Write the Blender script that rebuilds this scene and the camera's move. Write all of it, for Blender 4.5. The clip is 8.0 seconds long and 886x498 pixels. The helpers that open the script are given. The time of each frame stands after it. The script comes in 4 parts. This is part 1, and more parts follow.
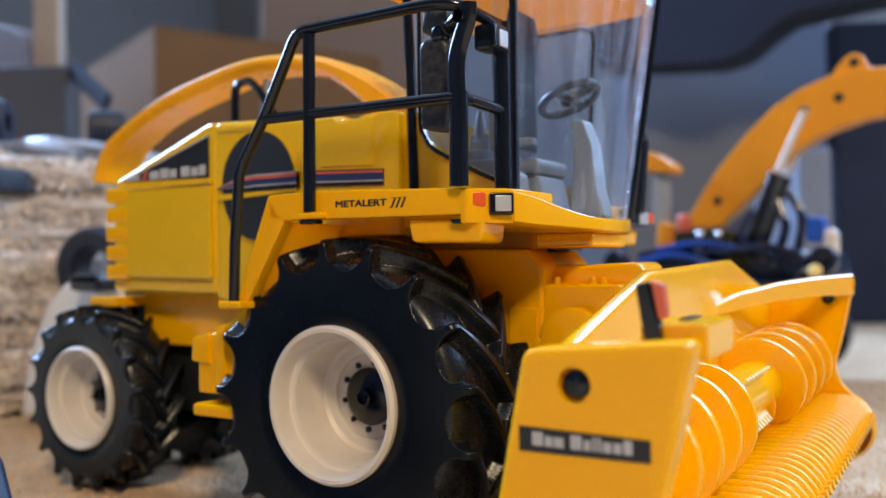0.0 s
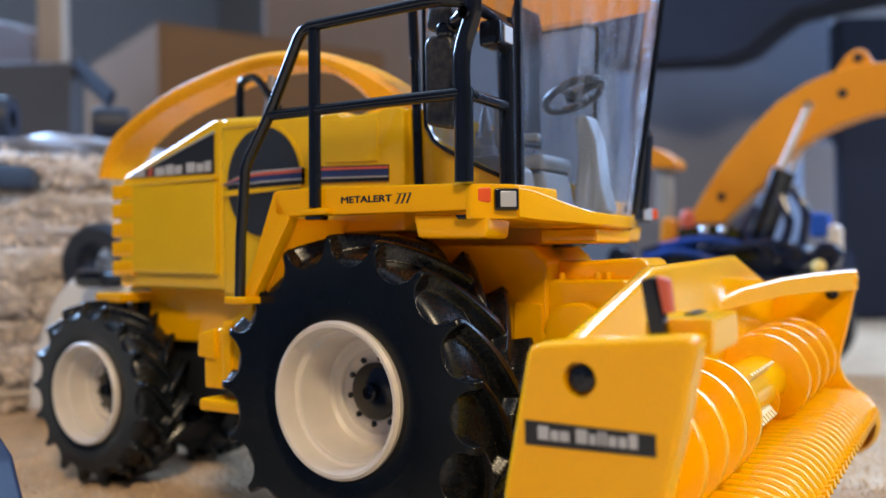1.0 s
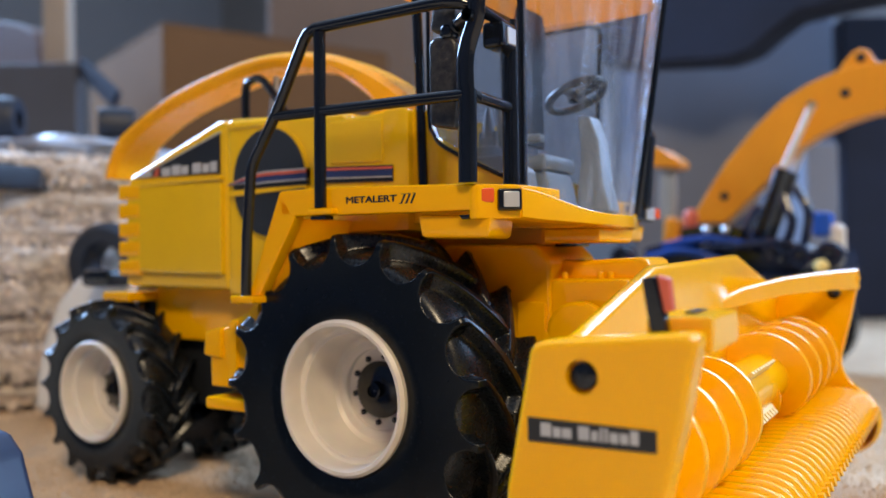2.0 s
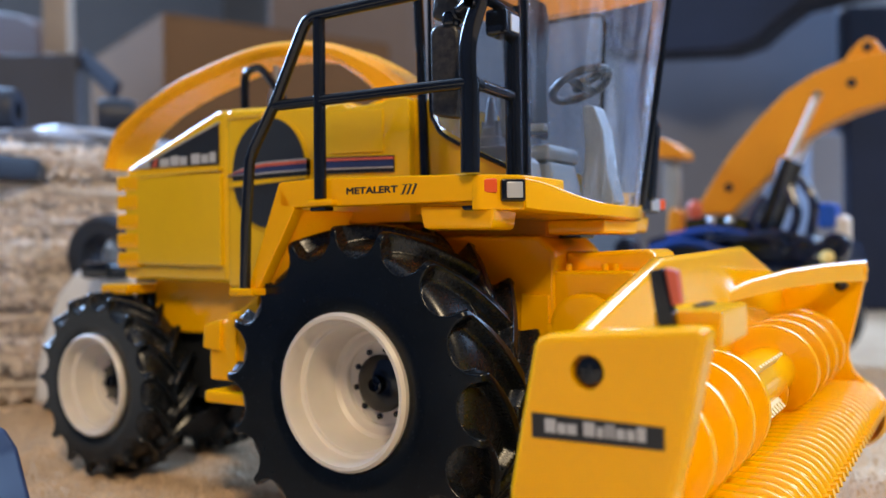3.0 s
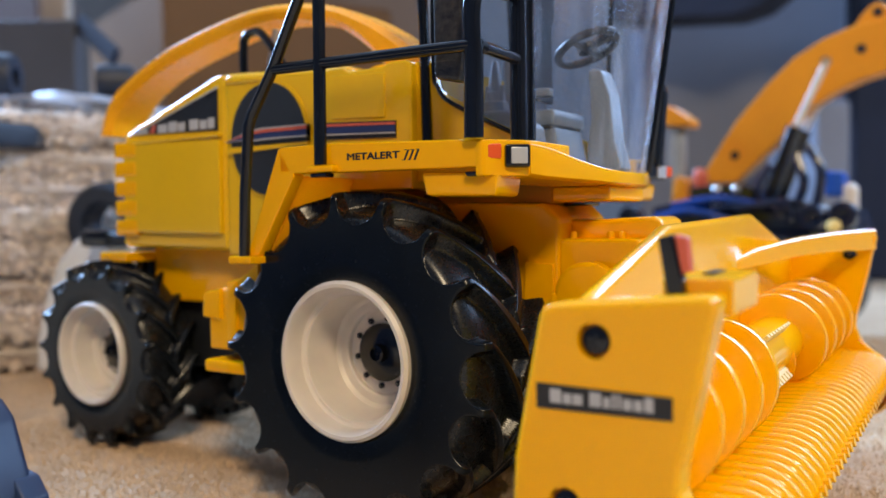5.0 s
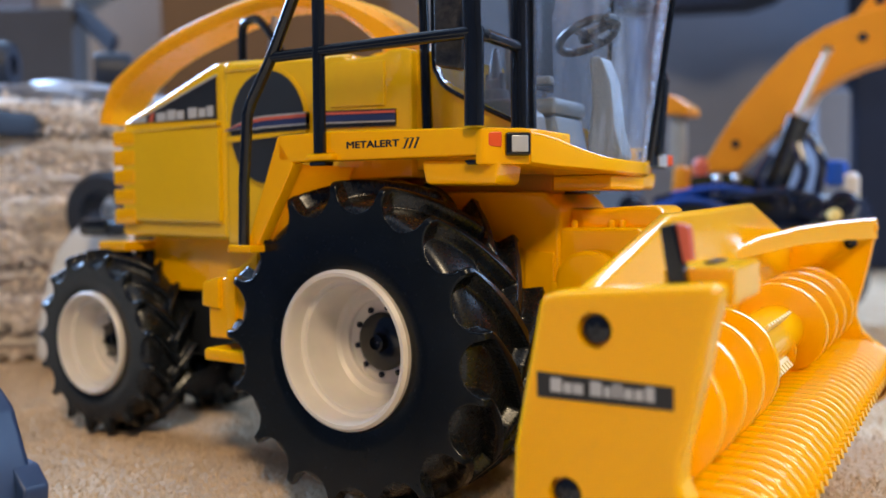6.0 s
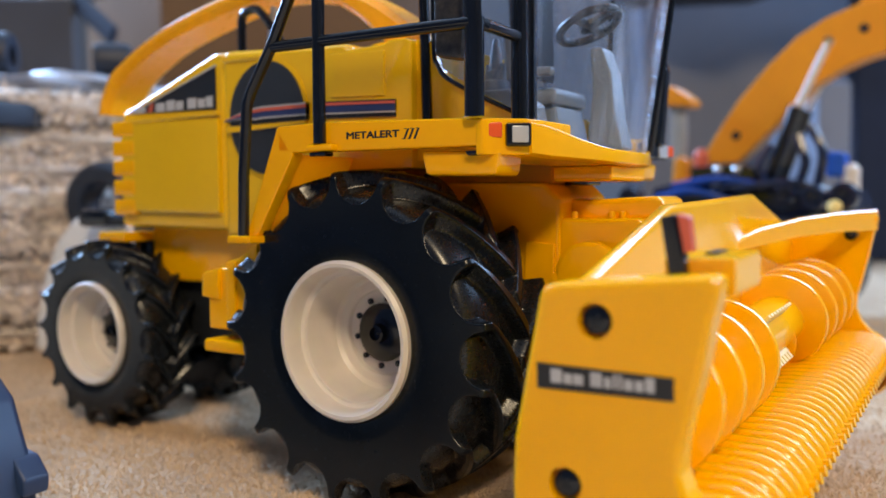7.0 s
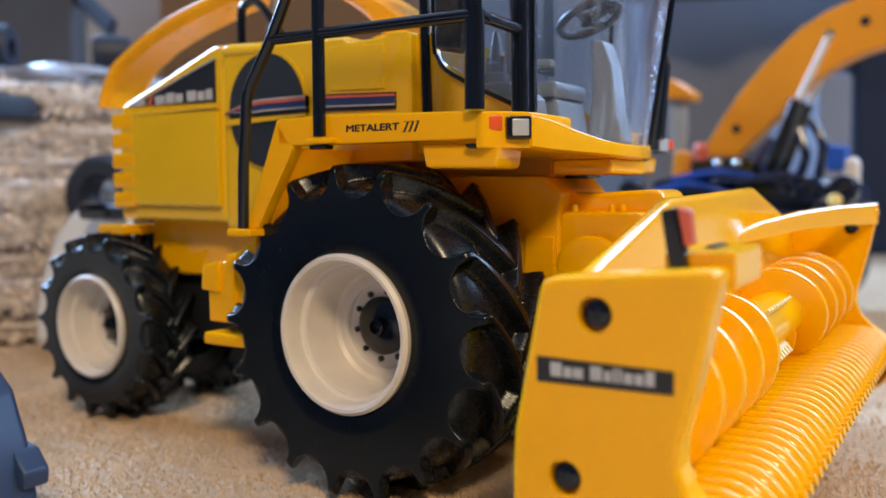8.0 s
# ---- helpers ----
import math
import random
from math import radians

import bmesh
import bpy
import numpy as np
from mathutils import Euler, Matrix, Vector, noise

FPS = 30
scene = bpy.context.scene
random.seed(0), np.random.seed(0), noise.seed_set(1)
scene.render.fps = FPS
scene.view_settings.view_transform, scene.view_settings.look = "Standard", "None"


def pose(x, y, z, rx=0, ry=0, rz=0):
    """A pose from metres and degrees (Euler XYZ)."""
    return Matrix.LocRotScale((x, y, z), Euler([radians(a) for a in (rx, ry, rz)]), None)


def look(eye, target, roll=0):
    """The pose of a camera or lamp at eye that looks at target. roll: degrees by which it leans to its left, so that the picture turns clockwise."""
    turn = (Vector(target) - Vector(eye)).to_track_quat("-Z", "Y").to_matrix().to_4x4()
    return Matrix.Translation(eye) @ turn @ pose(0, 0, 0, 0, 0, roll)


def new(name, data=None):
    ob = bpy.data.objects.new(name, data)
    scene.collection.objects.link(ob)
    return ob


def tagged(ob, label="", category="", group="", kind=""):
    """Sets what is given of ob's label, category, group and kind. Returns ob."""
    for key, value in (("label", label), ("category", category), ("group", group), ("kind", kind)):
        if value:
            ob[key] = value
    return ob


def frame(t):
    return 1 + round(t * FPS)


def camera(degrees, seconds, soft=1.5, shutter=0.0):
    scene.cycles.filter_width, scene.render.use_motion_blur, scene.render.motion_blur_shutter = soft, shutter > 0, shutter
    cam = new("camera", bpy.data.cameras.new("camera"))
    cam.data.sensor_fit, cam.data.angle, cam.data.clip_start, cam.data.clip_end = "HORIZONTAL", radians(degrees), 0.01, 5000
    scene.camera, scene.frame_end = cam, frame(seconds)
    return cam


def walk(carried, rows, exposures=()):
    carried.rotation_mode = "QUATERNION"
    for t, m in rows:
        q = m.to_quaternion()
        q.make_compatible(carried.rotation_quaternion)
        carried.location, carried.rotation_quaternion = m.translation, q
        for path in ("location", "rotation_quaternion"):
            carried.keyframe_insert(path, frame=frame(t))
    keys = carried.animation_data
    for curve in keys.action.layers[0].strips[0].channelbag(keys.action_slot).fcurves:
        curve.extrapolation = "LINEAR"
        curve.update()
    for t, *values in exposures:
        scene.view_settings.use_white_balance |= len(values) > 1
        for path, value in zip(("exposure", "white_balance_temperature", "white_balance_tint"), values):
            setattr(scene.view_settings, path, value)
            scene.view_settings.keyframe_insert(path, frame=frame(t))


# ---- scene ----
cam = camera(53.99, 8.0)
cam.data.dof.use_dof = True
cam.data.dof.focus_distance = 0.224
cam.data.dof.aperture_fstop = 10.0
PATH = [
    (0, 0.15910, -0.19178, 0.08797, 32.180, 0.819, -0.662),
    (0.5, 0.15955, -0.19345, 0.08791, 32.260, 0.679, -0.701),
    (1, 0.15907, -0.19294, 0.08777, 32.369, 0.577, -0.697),
    (1.5, 0.16105, -0.19622, 0.08776, 32.528, 0.667, -0.710),
    (3, 0.15817, -0.19153, 0.08780, 32.770, 0.003, -0.753),
    (3.5, 0.15780, -0.19131, 0.08763, 32.805, -0.325, -0.706),
    (4, 0.15573, -0.18842, 0.08726, 32.837, -1.040, -0.690),
    (4.5, 0.15581, -0.18813, 0.08721, 32.910, -1.568, -0.693),
    (6, 0.15505, -0.18708, 0.08701, 32.938, -2.711, -0.677),
    (6.5, 0.15503, -0.18718, 0.08690, 32.929, -2.952, -0.636),
    (7, 0.15481, -0.18681, 0.08686, 32.933, -3.277, -0.625),
    (7.5, 0.15476, -0.18695, 0.08683, 32.904, -3.508, -0.593),
    (8, 0.15466, -0.18663, 0.08689, 32.925, -3.731, -0.563),
]
walk(cam, [(t, pose(x, y, z, 90 + p, 0, w) @ pose(0, 0, 0, 0, 0, r)) for t, x, y, z, w, p, r in PATH])

# ---- light ----
world = bpy.data.worlds.new("room_world")
world.use_nodes = True
world.node_tree.nodes["Background"].inputs[0].default_value = (0.72, 0.84, 1.0, 1)
world.node_tree.nodes["Background"].inputs[1].default_value = 0.9
scene.world = world


def area(name, eye, target, w, h, power, colour):
    d = bpy.data.lights.new(name, "AREA")
    d.shape, d.size, d.size_y, d.energy, d.color = "RECTANGLE", w, h, power, colour
    ob = new(name, d)
    ob.matrix_world = look(eye, target)
    return ob


# unseen area lights: a warm key beside the toy, and cool daylight as from windows in the back wall and the two side
# walls, which are modelled solid
area("warm_key_light", (1.08, -1.12, 1.36), (0.02, 0.03, 0.03), 0.28, 0.28, 25.5, (1.0, 0.78, 0.50))
area("window_light", (0.6, 2.25, 1.5), (0, 0.2, 0.05), 1.7, 1.1, 115, (0.40, 0.62, 1.0))
area("east_window_light", (1.75, 1.10, 1.05), (0.1, 0.35, 0.03), 1.3, 1.0, 38, (0.40, 0.62, 1.0))
area("side_window_light", (-2.45, 0.30, 1.40), (0, 0.0, 0.08), 1.5, 1.0, 230, (0.38, 0.60, 1.0))


# ---- materials ----
def material(name, base, rough=0.5, metal=0.0, vary=0.12, scale=60.0, bump=0.05, bump_scale=400.0, coat=0.0, trans=0.0,
             sub=0.0, second=None, ior=1.5, island=0.0, spec=0.5, relief=0.0003):
    m = bpy.data.materials.new(name)
    m.use_nodes = True
    nt = m.node_tree
    n, l = nt.nodes, nt.links
    b = n["Principled BSDF"]
    tc = n.new("ShaderNodeTexCoord")
    n1 = n.new("ShaderNodeTexNoise")
    n1.inputs["Scale"].default_value, n1.inputs["Detail"].default_value = scale, 6
    l.new(tc.outputs["Object"], n1.inputs["Vector"])
    ramp = n.new("ShaderNodeMapRange")
    ramp.inputs[1].default_value, ramp.inputs[2].default_value = 0.3, 0.7
    l.new(n1.outputs["Fac"], ramp.inputs[0])
    mix = n.new("ShaderNodeMix")
    mix.data_type = "RGBA"
    dark = second or tuple(c * (1 - vary) for c in base)
    lite = base if second else tuple(min(1, c * (1 + vary)) for c in base)
    mix.inputs[6].default_value, mix.inputs[7].default_value = (*dark, 1), (*lite, 1)
    l.new(ramp.outputs[0], mix.inputs[0])
    out = mix.outputs[2]
    if island:
        geo = n.new("ShaderNodeNewGeometry")
        hsv = n.new("ShaderNodeHueSaturation")
        mr = n.new("ShaderNodeMapRange")
        mr.inputs[3].default_value, mr.inputs[4].default_value = 1 - island, 1 + island
        l.new(geo.outputs["Random Per Island"], mr.inputs[0])
        l.new(mr.outputs[0], hsv.inputs["Value"])
        l.new(out, hsv.inputs["Color"])
        out = hsv.outputs[0]
    l.new(out, b.inputs["Base Color"])
    n2 = n.new("ShaderNodeTexNoise")
    n2.inputs["Scale"].default_value, n2.inputs["Detail"].default_value = bump_scale, 5
    l.new(tc.outputs["Object"], n2.inputs["Vector"])
    bp = n.new("ShaderNodeBump")
    bp.inputs["Strength"].default_value, bp.inputs["Distance"].default_value = bump, relief
    l.new(n2.outputs["Fac"], bp.inputs["Height"])
    l.new(bp.outputs[0], b.inputs["Normal"])
    rr = n.new("ShaderNodeMapRange")
    rr.inputs[3].default_value, rr.inputs[4].default_value = max(0, rough - 0.06), rough + 0.08
    l.new(n2.outputs["Fac"], rr.inputs[0])
    l.new(rr.outputs[0], b.inputs["Roughness"])
    b.inputs["Metallic"].default_value = metal
    b.inputs["Coat Weight"].default_value = coat
    b.inputs["Coat Roughness"].default_value = 0.08
    b.inputs["Transmission Weight"].default_value = trans
    b.inputs["IOR"].default_value = ior
    b.inputs["Specular IOR Level"].default_value = spec
    if sub:
        b.inputs["Subsurface Weight"].default_value = sub
        b.inputs["Subsurface Radius"].default_value = (0.004, 0.002, 0.0005)
    return m


YELLOW = material("yellow_plastic", (0.96, 0.455, 0.0), 0.12, vary=0.03, scale=30, bump=0.02, sub=0.10, spec=0.34)
PAINT = material("yellow_paint", (0.82, 0.49, 0.006), 0.12, vary=0.04, scale=25, bump=0.015, coat=0.3)
ORANGE = material("orange_plastic", (0.80, 0.30, 0.012), 0.35, vary=0.06, scale=30, bump=0.03)
SPOUTY = material("spout_plastic", (0.96, 0.42, 0.004), 0.28, vary=0.05, scale=30, bump=0.02, sub=0.1, spec=0.35)
CREAM = material("pale_yellow_plastic", (0.85, 0.66, 0.25), 0.35, vary=0.04)
BLACKP = material("black_plastic", (0.005, 0.007, 0.012), 0.12, vary=0.3, bump=0.05, bump_scale=900)
RUBBER = material("black_rubber", (0.003, 0.005, 0.008), 0.24, vary=0.3, scale=90, bump=0.004, bump_scale=900, spec=0.30)
DUSTY = material("dusty_black_plastic", (0.006, 0.007, 0.010), 0.30, vary=0.3, scale=500, bump=0.5, bump_scale=1500, second=(0.05, 0.045, 0.04))
TREAD = material("dusty_tread_rubber", (0.004, 0.006, 0.009), 0.27, vary=0.3, scale=700, bump=0.02, bump_scale=1200, second=(0.008, 0.009, 0.011))
DECAL = material("black_decal", (0.010, 0.011, 0.014), 0.35, vary=0.1)
DECALB = material("blue_decal", (0.020, 0.035, 0.13), 0.35, vary=0.1)
DECALR = material("red_decal", (0.62, 0.12, 0.07), 0.35, vary=0.1)
DECALG = material("grey_decal", (0.45, 0.45, 0.47), 0.35, vary=0.1)
WHITE = material("white_plastic", (0.70, 0.63, 0.56), 0.38, vary=0.05, scale=120, bump=0.03, sub=0.1)
GREYP = material("grey_plastic", (0.30, 0.32, 0.34), 0.42, vary=0.08)
DARKG = material("dark_grey_plastic", (0.012, 0.014, 0.018), 0.45, vary=0.15)
SILVER = material("silver_lens", (0.55, 0.56, 0.58), 0.3, metal=0.3, vary=0.05)
REDL = material("orange_lens", (0.80, 0.10, 0.02), 0.25, vary=0.05)
STEEL = material("steel", (0.55, 0.55, 0.56), 0.3, metal=1.0, vary=0.1)
BLUE = material("blue_plastic", (0.012, 0.05, 0.26), 0.2, vary=0.15)
SLATE = material("slate_blue_plastic", (0.025, 0.05, 0.12), 0.4, vary=0.15)
CARPET = material("beige_carpet", (0.62, 0.455, 0.30), 0.95, vary=0.1, scale=25, bump=1.0, bump_scale=350, second=(0.48, 0.34, 0.22), spec=0.1, relief=0.003)
PILE = material("carpet_pile", (0.64, 0.47, 0.31), 0.95, vary=0.15, scale=40, bump=0.3, island=0.12, spec=0.1, relief=0.003)
RUG = material("rug_pile", (0.80, 0.74, 0.68), 0.95, scale=30, bump=1.0, bump_scale=200, second=(0.55, 0.45, 0.38), spec=0.1, relief=0.003)
BOXC = material("cardboard", (0.150, 0.074, 0.031), 0.85, spec=0.1, vary=0.08, scale=8, bump=0.1, relief=0.003)
BROWN = material("brown_board", (0.16, 0.11, 0.085), 0.6, vary=0.12, scale=6, bump=0.1)
REDWOOD = material("reddish_brown_wood", (0.075, 0.036, 0.024), 0.6, vary=0.12, scale=8, bump=0.1)
GREYW = material("grey_fabric", (0.20, 0.215, 0.27), 0.9, vary=0.1, scale=5, bump=0.2, relief=0.003)
SHEET = material("grey_sheet_plastic", (0.06, 0.06, 0.072), 0.5, vary=0.1, scale=9, bump=0.1)
NAVY = material("navy_fabric", (0.010, 0.014, 0.032), 0.9, vary=0.2, scale=12, bump=0.3, relief=0.003)
LWOOD = material("pale_wood", (0.32, 0.25, 0.19), 0.5, vary=0.08, scale=14, bump=0.1)
WALLM = material("wall_paint", (0.10, 0.095, 0.098), 0.9, vary=0.04, scale=3, bump=0.1, relief=0.003)
DIM = material("dim_unseen_wall", (0.05, 0.06, 0.09), 0.9, vary=0.05, scale=3)
CEIL = material("ceiling_paint", (0.75, 0.74, 0.72), 0.9, vary=0.03, scale=3, bump=0.1)


def glass_material():
    m = bpy.data.materials.new("clear_plastic")
    m.use_nodes = True
    n, l = m.node_tree.nodes, m.node_tree.links
    tr, gl, mx, fr = (n.new("ShaderNodeBsdfTransparent"), n.new("ShaderNodeBsdfGlossy"), n.new("ShaderNodeMixShader"), n.new("ShaderNodeFresnel"))
    tr.inputs[0].default_value = (0.90, 0.92, 0.95, 1)
    gl.inputs["Roughness"].default_value = 0.08
    fr.inputs["IOR"].default_value = 1.6
    no, bp = n.new("ShaderNodeTexNoise"), n.new("ShaderNodeBump")
    no.inputs["Scale"].default_value = 70
    bp.inputs["Strength"].default_value, bp.inputs["Distance"].default_value = 0.25, 0.002
    l.new(no.outputs["Fac"], bp.inputs["Height"])
    l.new(bp.outputs[0], gl.inputs["Normal"])
    l.new(fr.outputs[0], mx.inputs[0])
    l.new(tr.outputs[0], mx.inputs[1])
    l.new(gl.outputs[0], mx.inputs[2])
    # bluish diffuse streaks painted in for the pale reflections on the cab windows
    glare, mh = n.new("ShaderNodeBsdfDiffuse"), n.new("ShaderNodeMixShader")
    glare.inputs[0].default_value = (0.62, 0.75, 0.98, 1)
    tc, mp, st, rg = n.new("ShaderNodeTexCoord"), n.new("ShaderNodeMapping"), n.new("ShaderNodeTexNoise"), n.new("ShaderNodeMapRange")
    mp.inputs["Scale"].default_value = (1.0, 1.0, 0.12)
    st.inputs["Scale"].default_value, st.inputs["Detail"].default_value = 160, 5
    rg.inputs[1].default_value, rg.inputs[2].default_value, rg.inputs[3].default_value, rg.inputs[4].default_value = 0.45, 0.75, 0.02, 0.28
    l.new(tc.outputs["Object"], mp.inputs[0])
    l.new(mp.outputs[0], st.inputs["Vector"])
    l.new(st.outputs["Fac"], rg.inputs[0])
    l.new(rg.outputs[0], mh.inputs[0])
    l.new(mx.outputs[0], mh.inputs[1])
    l.new(glare.outputs[0], mh.inputs[2])
    l.new(mh.outputs[0], n["Material Output"].inputs["Surface"])
    return m


CLEAR = glass_material()


def thin_plastic():
    """Thin moulded plastic that lets light glow through."""
    m = bpy.data.materials.new("thin_orange_plastic")
    m.use_nodes = True
    n, l = m.node_tree.nodes, m.node_tree.links
    b, t, mx = n["Principled BSDF"], n.new("ShaderNodeBsdfTranslucent"), n.new("ShaderNodeMixShader")
    no, ra = n.new("ShaderNodeTexNoise"), n.new("ShaderNodeValToRGB")
    no.inputs["Scale"].default_value, no.inputs["Detail"].default_value = 90, 8
    ra.color_ramp.elements[0].position, ra.color_ramp.elements[0].color = 0.32, (0.30, 0.12, 0.02, 1)
    ra.color_ramp.elements[1].position, ra.color_ramp.elements[1].color = 0.42, (0.86, 0.38, 0.010, 1)
    l.new(no.outputs["Fac"], ra.inputs[0])
    l.new(ra.outputs[0], b.inputs["Base Color"])
    b.inputs["Roughness"].default_value = 0.3
    t.inputs[0].default_value = (0.95, 0.50, 0.03, 1)
    mx.inputs[0].default_value = 0.62
    l.new(b.outputs[0], mx.inputs[1])
    l.new(t.outputs[0], mx.inputs[2])
    l.new(mx.outputs[0], n["Material Output"].inputs["Surface"])
    return m


THIN = thin_plastic()


# ---- mesh builders ----
def thing(name, at, label, category, group="", kind=""):
    ob = new(name)
    ob.location = at
    ob.empty_display_size = 0.01
    return tagged(ob, label, category, group, kind)


def origin(ob):
    p = Vector((0, 0, 0))
    while ob:
        p += ob.location
        ob = ob.parent
    return p


def part(name, bm, mat, parent=None, label="", smooth=40):
    """Links a bmesh that is drawn in world places as one mesh under its parent."""
    me = bpy.data.meshes.new(name)
    bmesh.ops.recalc_face_normals(bm, faces=bm.faces)
    if smooth:
        for f in bm.faces:
            f.smooth = True
        for e in bm.edges:
            e.smooth = e.is_manifold and e.calc_face_angle(0) < radians(smooth)
    bm.to_mesh(me)
    bm.free()
    me.materials.append(mat)
    ob = new(name, me)
    if smooth and len(me.polygons) < 3000:
        ob.modifiers.new("weighted_normal", "WEIGHTED_NORMAL").keep_sharp = True
    if parent:
        me.transform(Matrix.Translation(-origin(parent)))
        ob.parent = parent
    if label:
        tagged(ob, label)
    return ob


def add_prism(bm, pts, a0, a1, axis="y", bevel=0.0, seg=2):
    """A closed outline, drawn in the two axes other than `axis`, pulled from a0 to a1."""
    def v(p, a):
        return {"y": (p[0], a, p[1]), "x": (a, p[0], p[1]), "z": (p[0], p[1], a)}[axis]
    lo = [bm.verts.new(v(p, a0)) for p in pts]
    hi = [bm.verts.new(v(p, a1)) for p in pts]
    fs = [bm.faces.new(lo), bm.faces.new(hi[::-1])]
    k = len(pts)
    for i in range(k):
        fs.append(bm.faces.new((lo[i], hi[i], hi[(i + 1) % k], lo[(i + 1) % k])))
    bmesh.ops.recalc_face_normals(bm, faces=fs)
    if bevel:
        es = {e for f in fs for e in f.edges if e.calc_face_angle(0) > 0.4}
        bmesh.ops.bevel(bm, geom=list(es), offset=bevel, segments=seg, affect="EDGES", profile=0.5)


def prism(pts, a0, a1, axis="y", bevel=0.0, seg=2):
    bm = bmesh.new()
    add_prism(bm, pts, a0, a1, axis, bevel, seg)
    return bm


def box(lo, hi, bevel=0.0, seg=2):
    return prism([(lo[0], lo[2]), (hi[0], lo[2]), (hi[0], hi[2]), (lo[0], hi[2])], lo[1], hi[1], "y", bevel, seg)


def add_lathe(bm, profile, centre, axis="y", n=48, cap=False):
    """profile: (radius, along) pairs turned about an axis through centre."""
    rings = []
    for r, a in profile:
        ring = []
        for i in range(n):
            t = 2 * math.pi * i / n
            c, s = r * math.cos(t), r * math.sin(t)
            o = {"y": (c, a, s), "x": (a, c, s), "z": (c, s, a)}[axis]
            ring.append(bm.verts.new((centre[0] + o[0], centre[1] + o[1], centre[2] + o[2])))
        rings.append(ring)
    for a, b in zip(rings, rings[1:]):
        for i in range(n):
            bm.faces.new((a[i], a[(i + 1) % n], b[(i + 1) % n], b[i]))
    if cap:
        bm.faces.new(rings[0])
        bm.faces.new(rings[-1])


def lathe(profile, centre, axis="y", n=48, cap=False):
    bm = bmesh.new()
    add_lathe(bm, profile, centre, axis, n, cap)
    return bm


def add_tube(bm, pts, r, n=10, flat=1.0):
    """A round bar along a line of points; flat squeezes it across."""
    pts = [Vector(p) for p in pts]
    rings = []
    for i, p in enumerate(pts):
        a = (p - pts[i - 1]).normalized() if i else Vector()
        b = (pts[i + 1] - p).normalized() if i < len(pts) - 1 else Vector()
        d = (a + b).normalized()
        ref = Vector((0, 1, 0)) if abs(d.y) < 0.9 else Vector((0, 0, 1))
        u = d.cross(ref).normalized()
        w = u.cross(d).normalized()
        k = 1 / max(0.5, d.dot(b if b.length else a))
        rings.append([bm.verts.new(p + u * r * k * math.cos(2 * math.pi * j / n) + w * r * flat * math.sin(2 * math.pi * j / n)) for j in range(n)])
    for a, b in zip(rings, rings[1:]):
        for j in range(n):
            bm.faces.new((a[j], a[(j + 1) % n], b[(j + 1) % n], b[j]))
    bm.faces.new(rings[0][::-1])
    bm.faces.new(rings[-1])


def tube(pts, r, n=10, flat=1.0):
    bm = bmesh.new()
    add_tube(bm, pts, r, n, flat)
    return bm


def smooth_line(pts, k=6):
    """A Catmull-Rom line through the points."""
    P = [Vector(p) for p in pts]
    P = [2 * P[0] - P[1], *P, 2 * P[-1] - P[-2]]
    out = []
    for i in range(1, len(P) - 2):
        for j in range(k):
            t = j / k
            a, b, c, d = P[i - 1:i + 3]
            out.append(0.5 * ((2 * b) + (c - a) * t + (2 * a - 5 * b + 4 * c - d) * t * t + (3 * b - a - 3 * c + d) * t ** 3))
    out.append(P[-2])
    return out


# ---- room ----
def structure(name, bm, mat, label, category):
    return tagged(part(name, bm, mat), label, category, kind="structure")


def carpet_floor():
    bm = bmesh.new()
    xs = [-2.6, -1.6, -1.0, -0.7] + [-0.5 + 0.008 * i for i in range(101)] + [0.5, 0.9, 1.4, 1.9]
    ys = [-2.30, -0.7, -0.5, -0.35] + [-0.2 + 0.008 * i for i in range(88)] + [0.8, 1.2, 1.8, 2.4]
    grid = [[bm.verts.new((x, y, 0.0035 * (noise.noise((x * 16, y * 16, 0)) - 0.25) * (1 if abs(x) < 0.5 else 0.3) - 0.001)) for y in ys] for x in xs]
    for i in range(len(xs) - 1):
        for j in range(len(ys) - 1):
            bm.faces.new((grid[i][j], grid[i + 1][j], grid[i + 1][j + 1], grid[i][j + 1]))
    structure("floor", bm, CARPET, "beige cut-pile carpet floor, slightly lumpy", "carpet")


carpet_floor()


def carpet_pile():
    """Short tufts over the stretch of carpet in front of and under the toy."""
    r = np.random.RandomState(5)
    V, F = [], []

    def sow(count, x0, x1, y0, y1, size):
        for _ in range(count):
            x, y = r.uniform(x0, x1), r.uniform(y0, y1)
            z = 0.0035 * (noise.noise((x * 16, y * 16, 0)) - 0.25) - 0.0016
            a, h, w = r.uniform(0, 6.283), size * r.uniform(0.7, 1.5), size * r.uniform(0.22, 0.4)
            lx, ly = r.normal(0, 0.5, 2) * size
            k = len(V)
            for j in range(3):
                V.append((x + w * math.cos(a + 2.094 * j), y + w * math.sin(a + 2.094 * j), z))
            V.append((x + lx, y + ly, z + h))
            F.extend(((k, k + 1, k + 3), (k + 1, k + 2, k + 3), (k + 2, k, k + 3)))
    sow(76000, -0.22, 0.16, -0.10, 0.12, 0.0013)
    sow(22000, -0.36, 0.0, 0.0, 0.20, 0.0016)
    sow(18000, 0.06, 0.24, 0.06, 0.50, 0.0018)
    me = bpy.data.meshes.new("carpet_pile")
    me.from_pydata(V, [], F)
    me.materials.append(PILE)
    tagged(new("carpet_pile", me), "short beige carpet tufts", "carpet pile", kind="stuff")


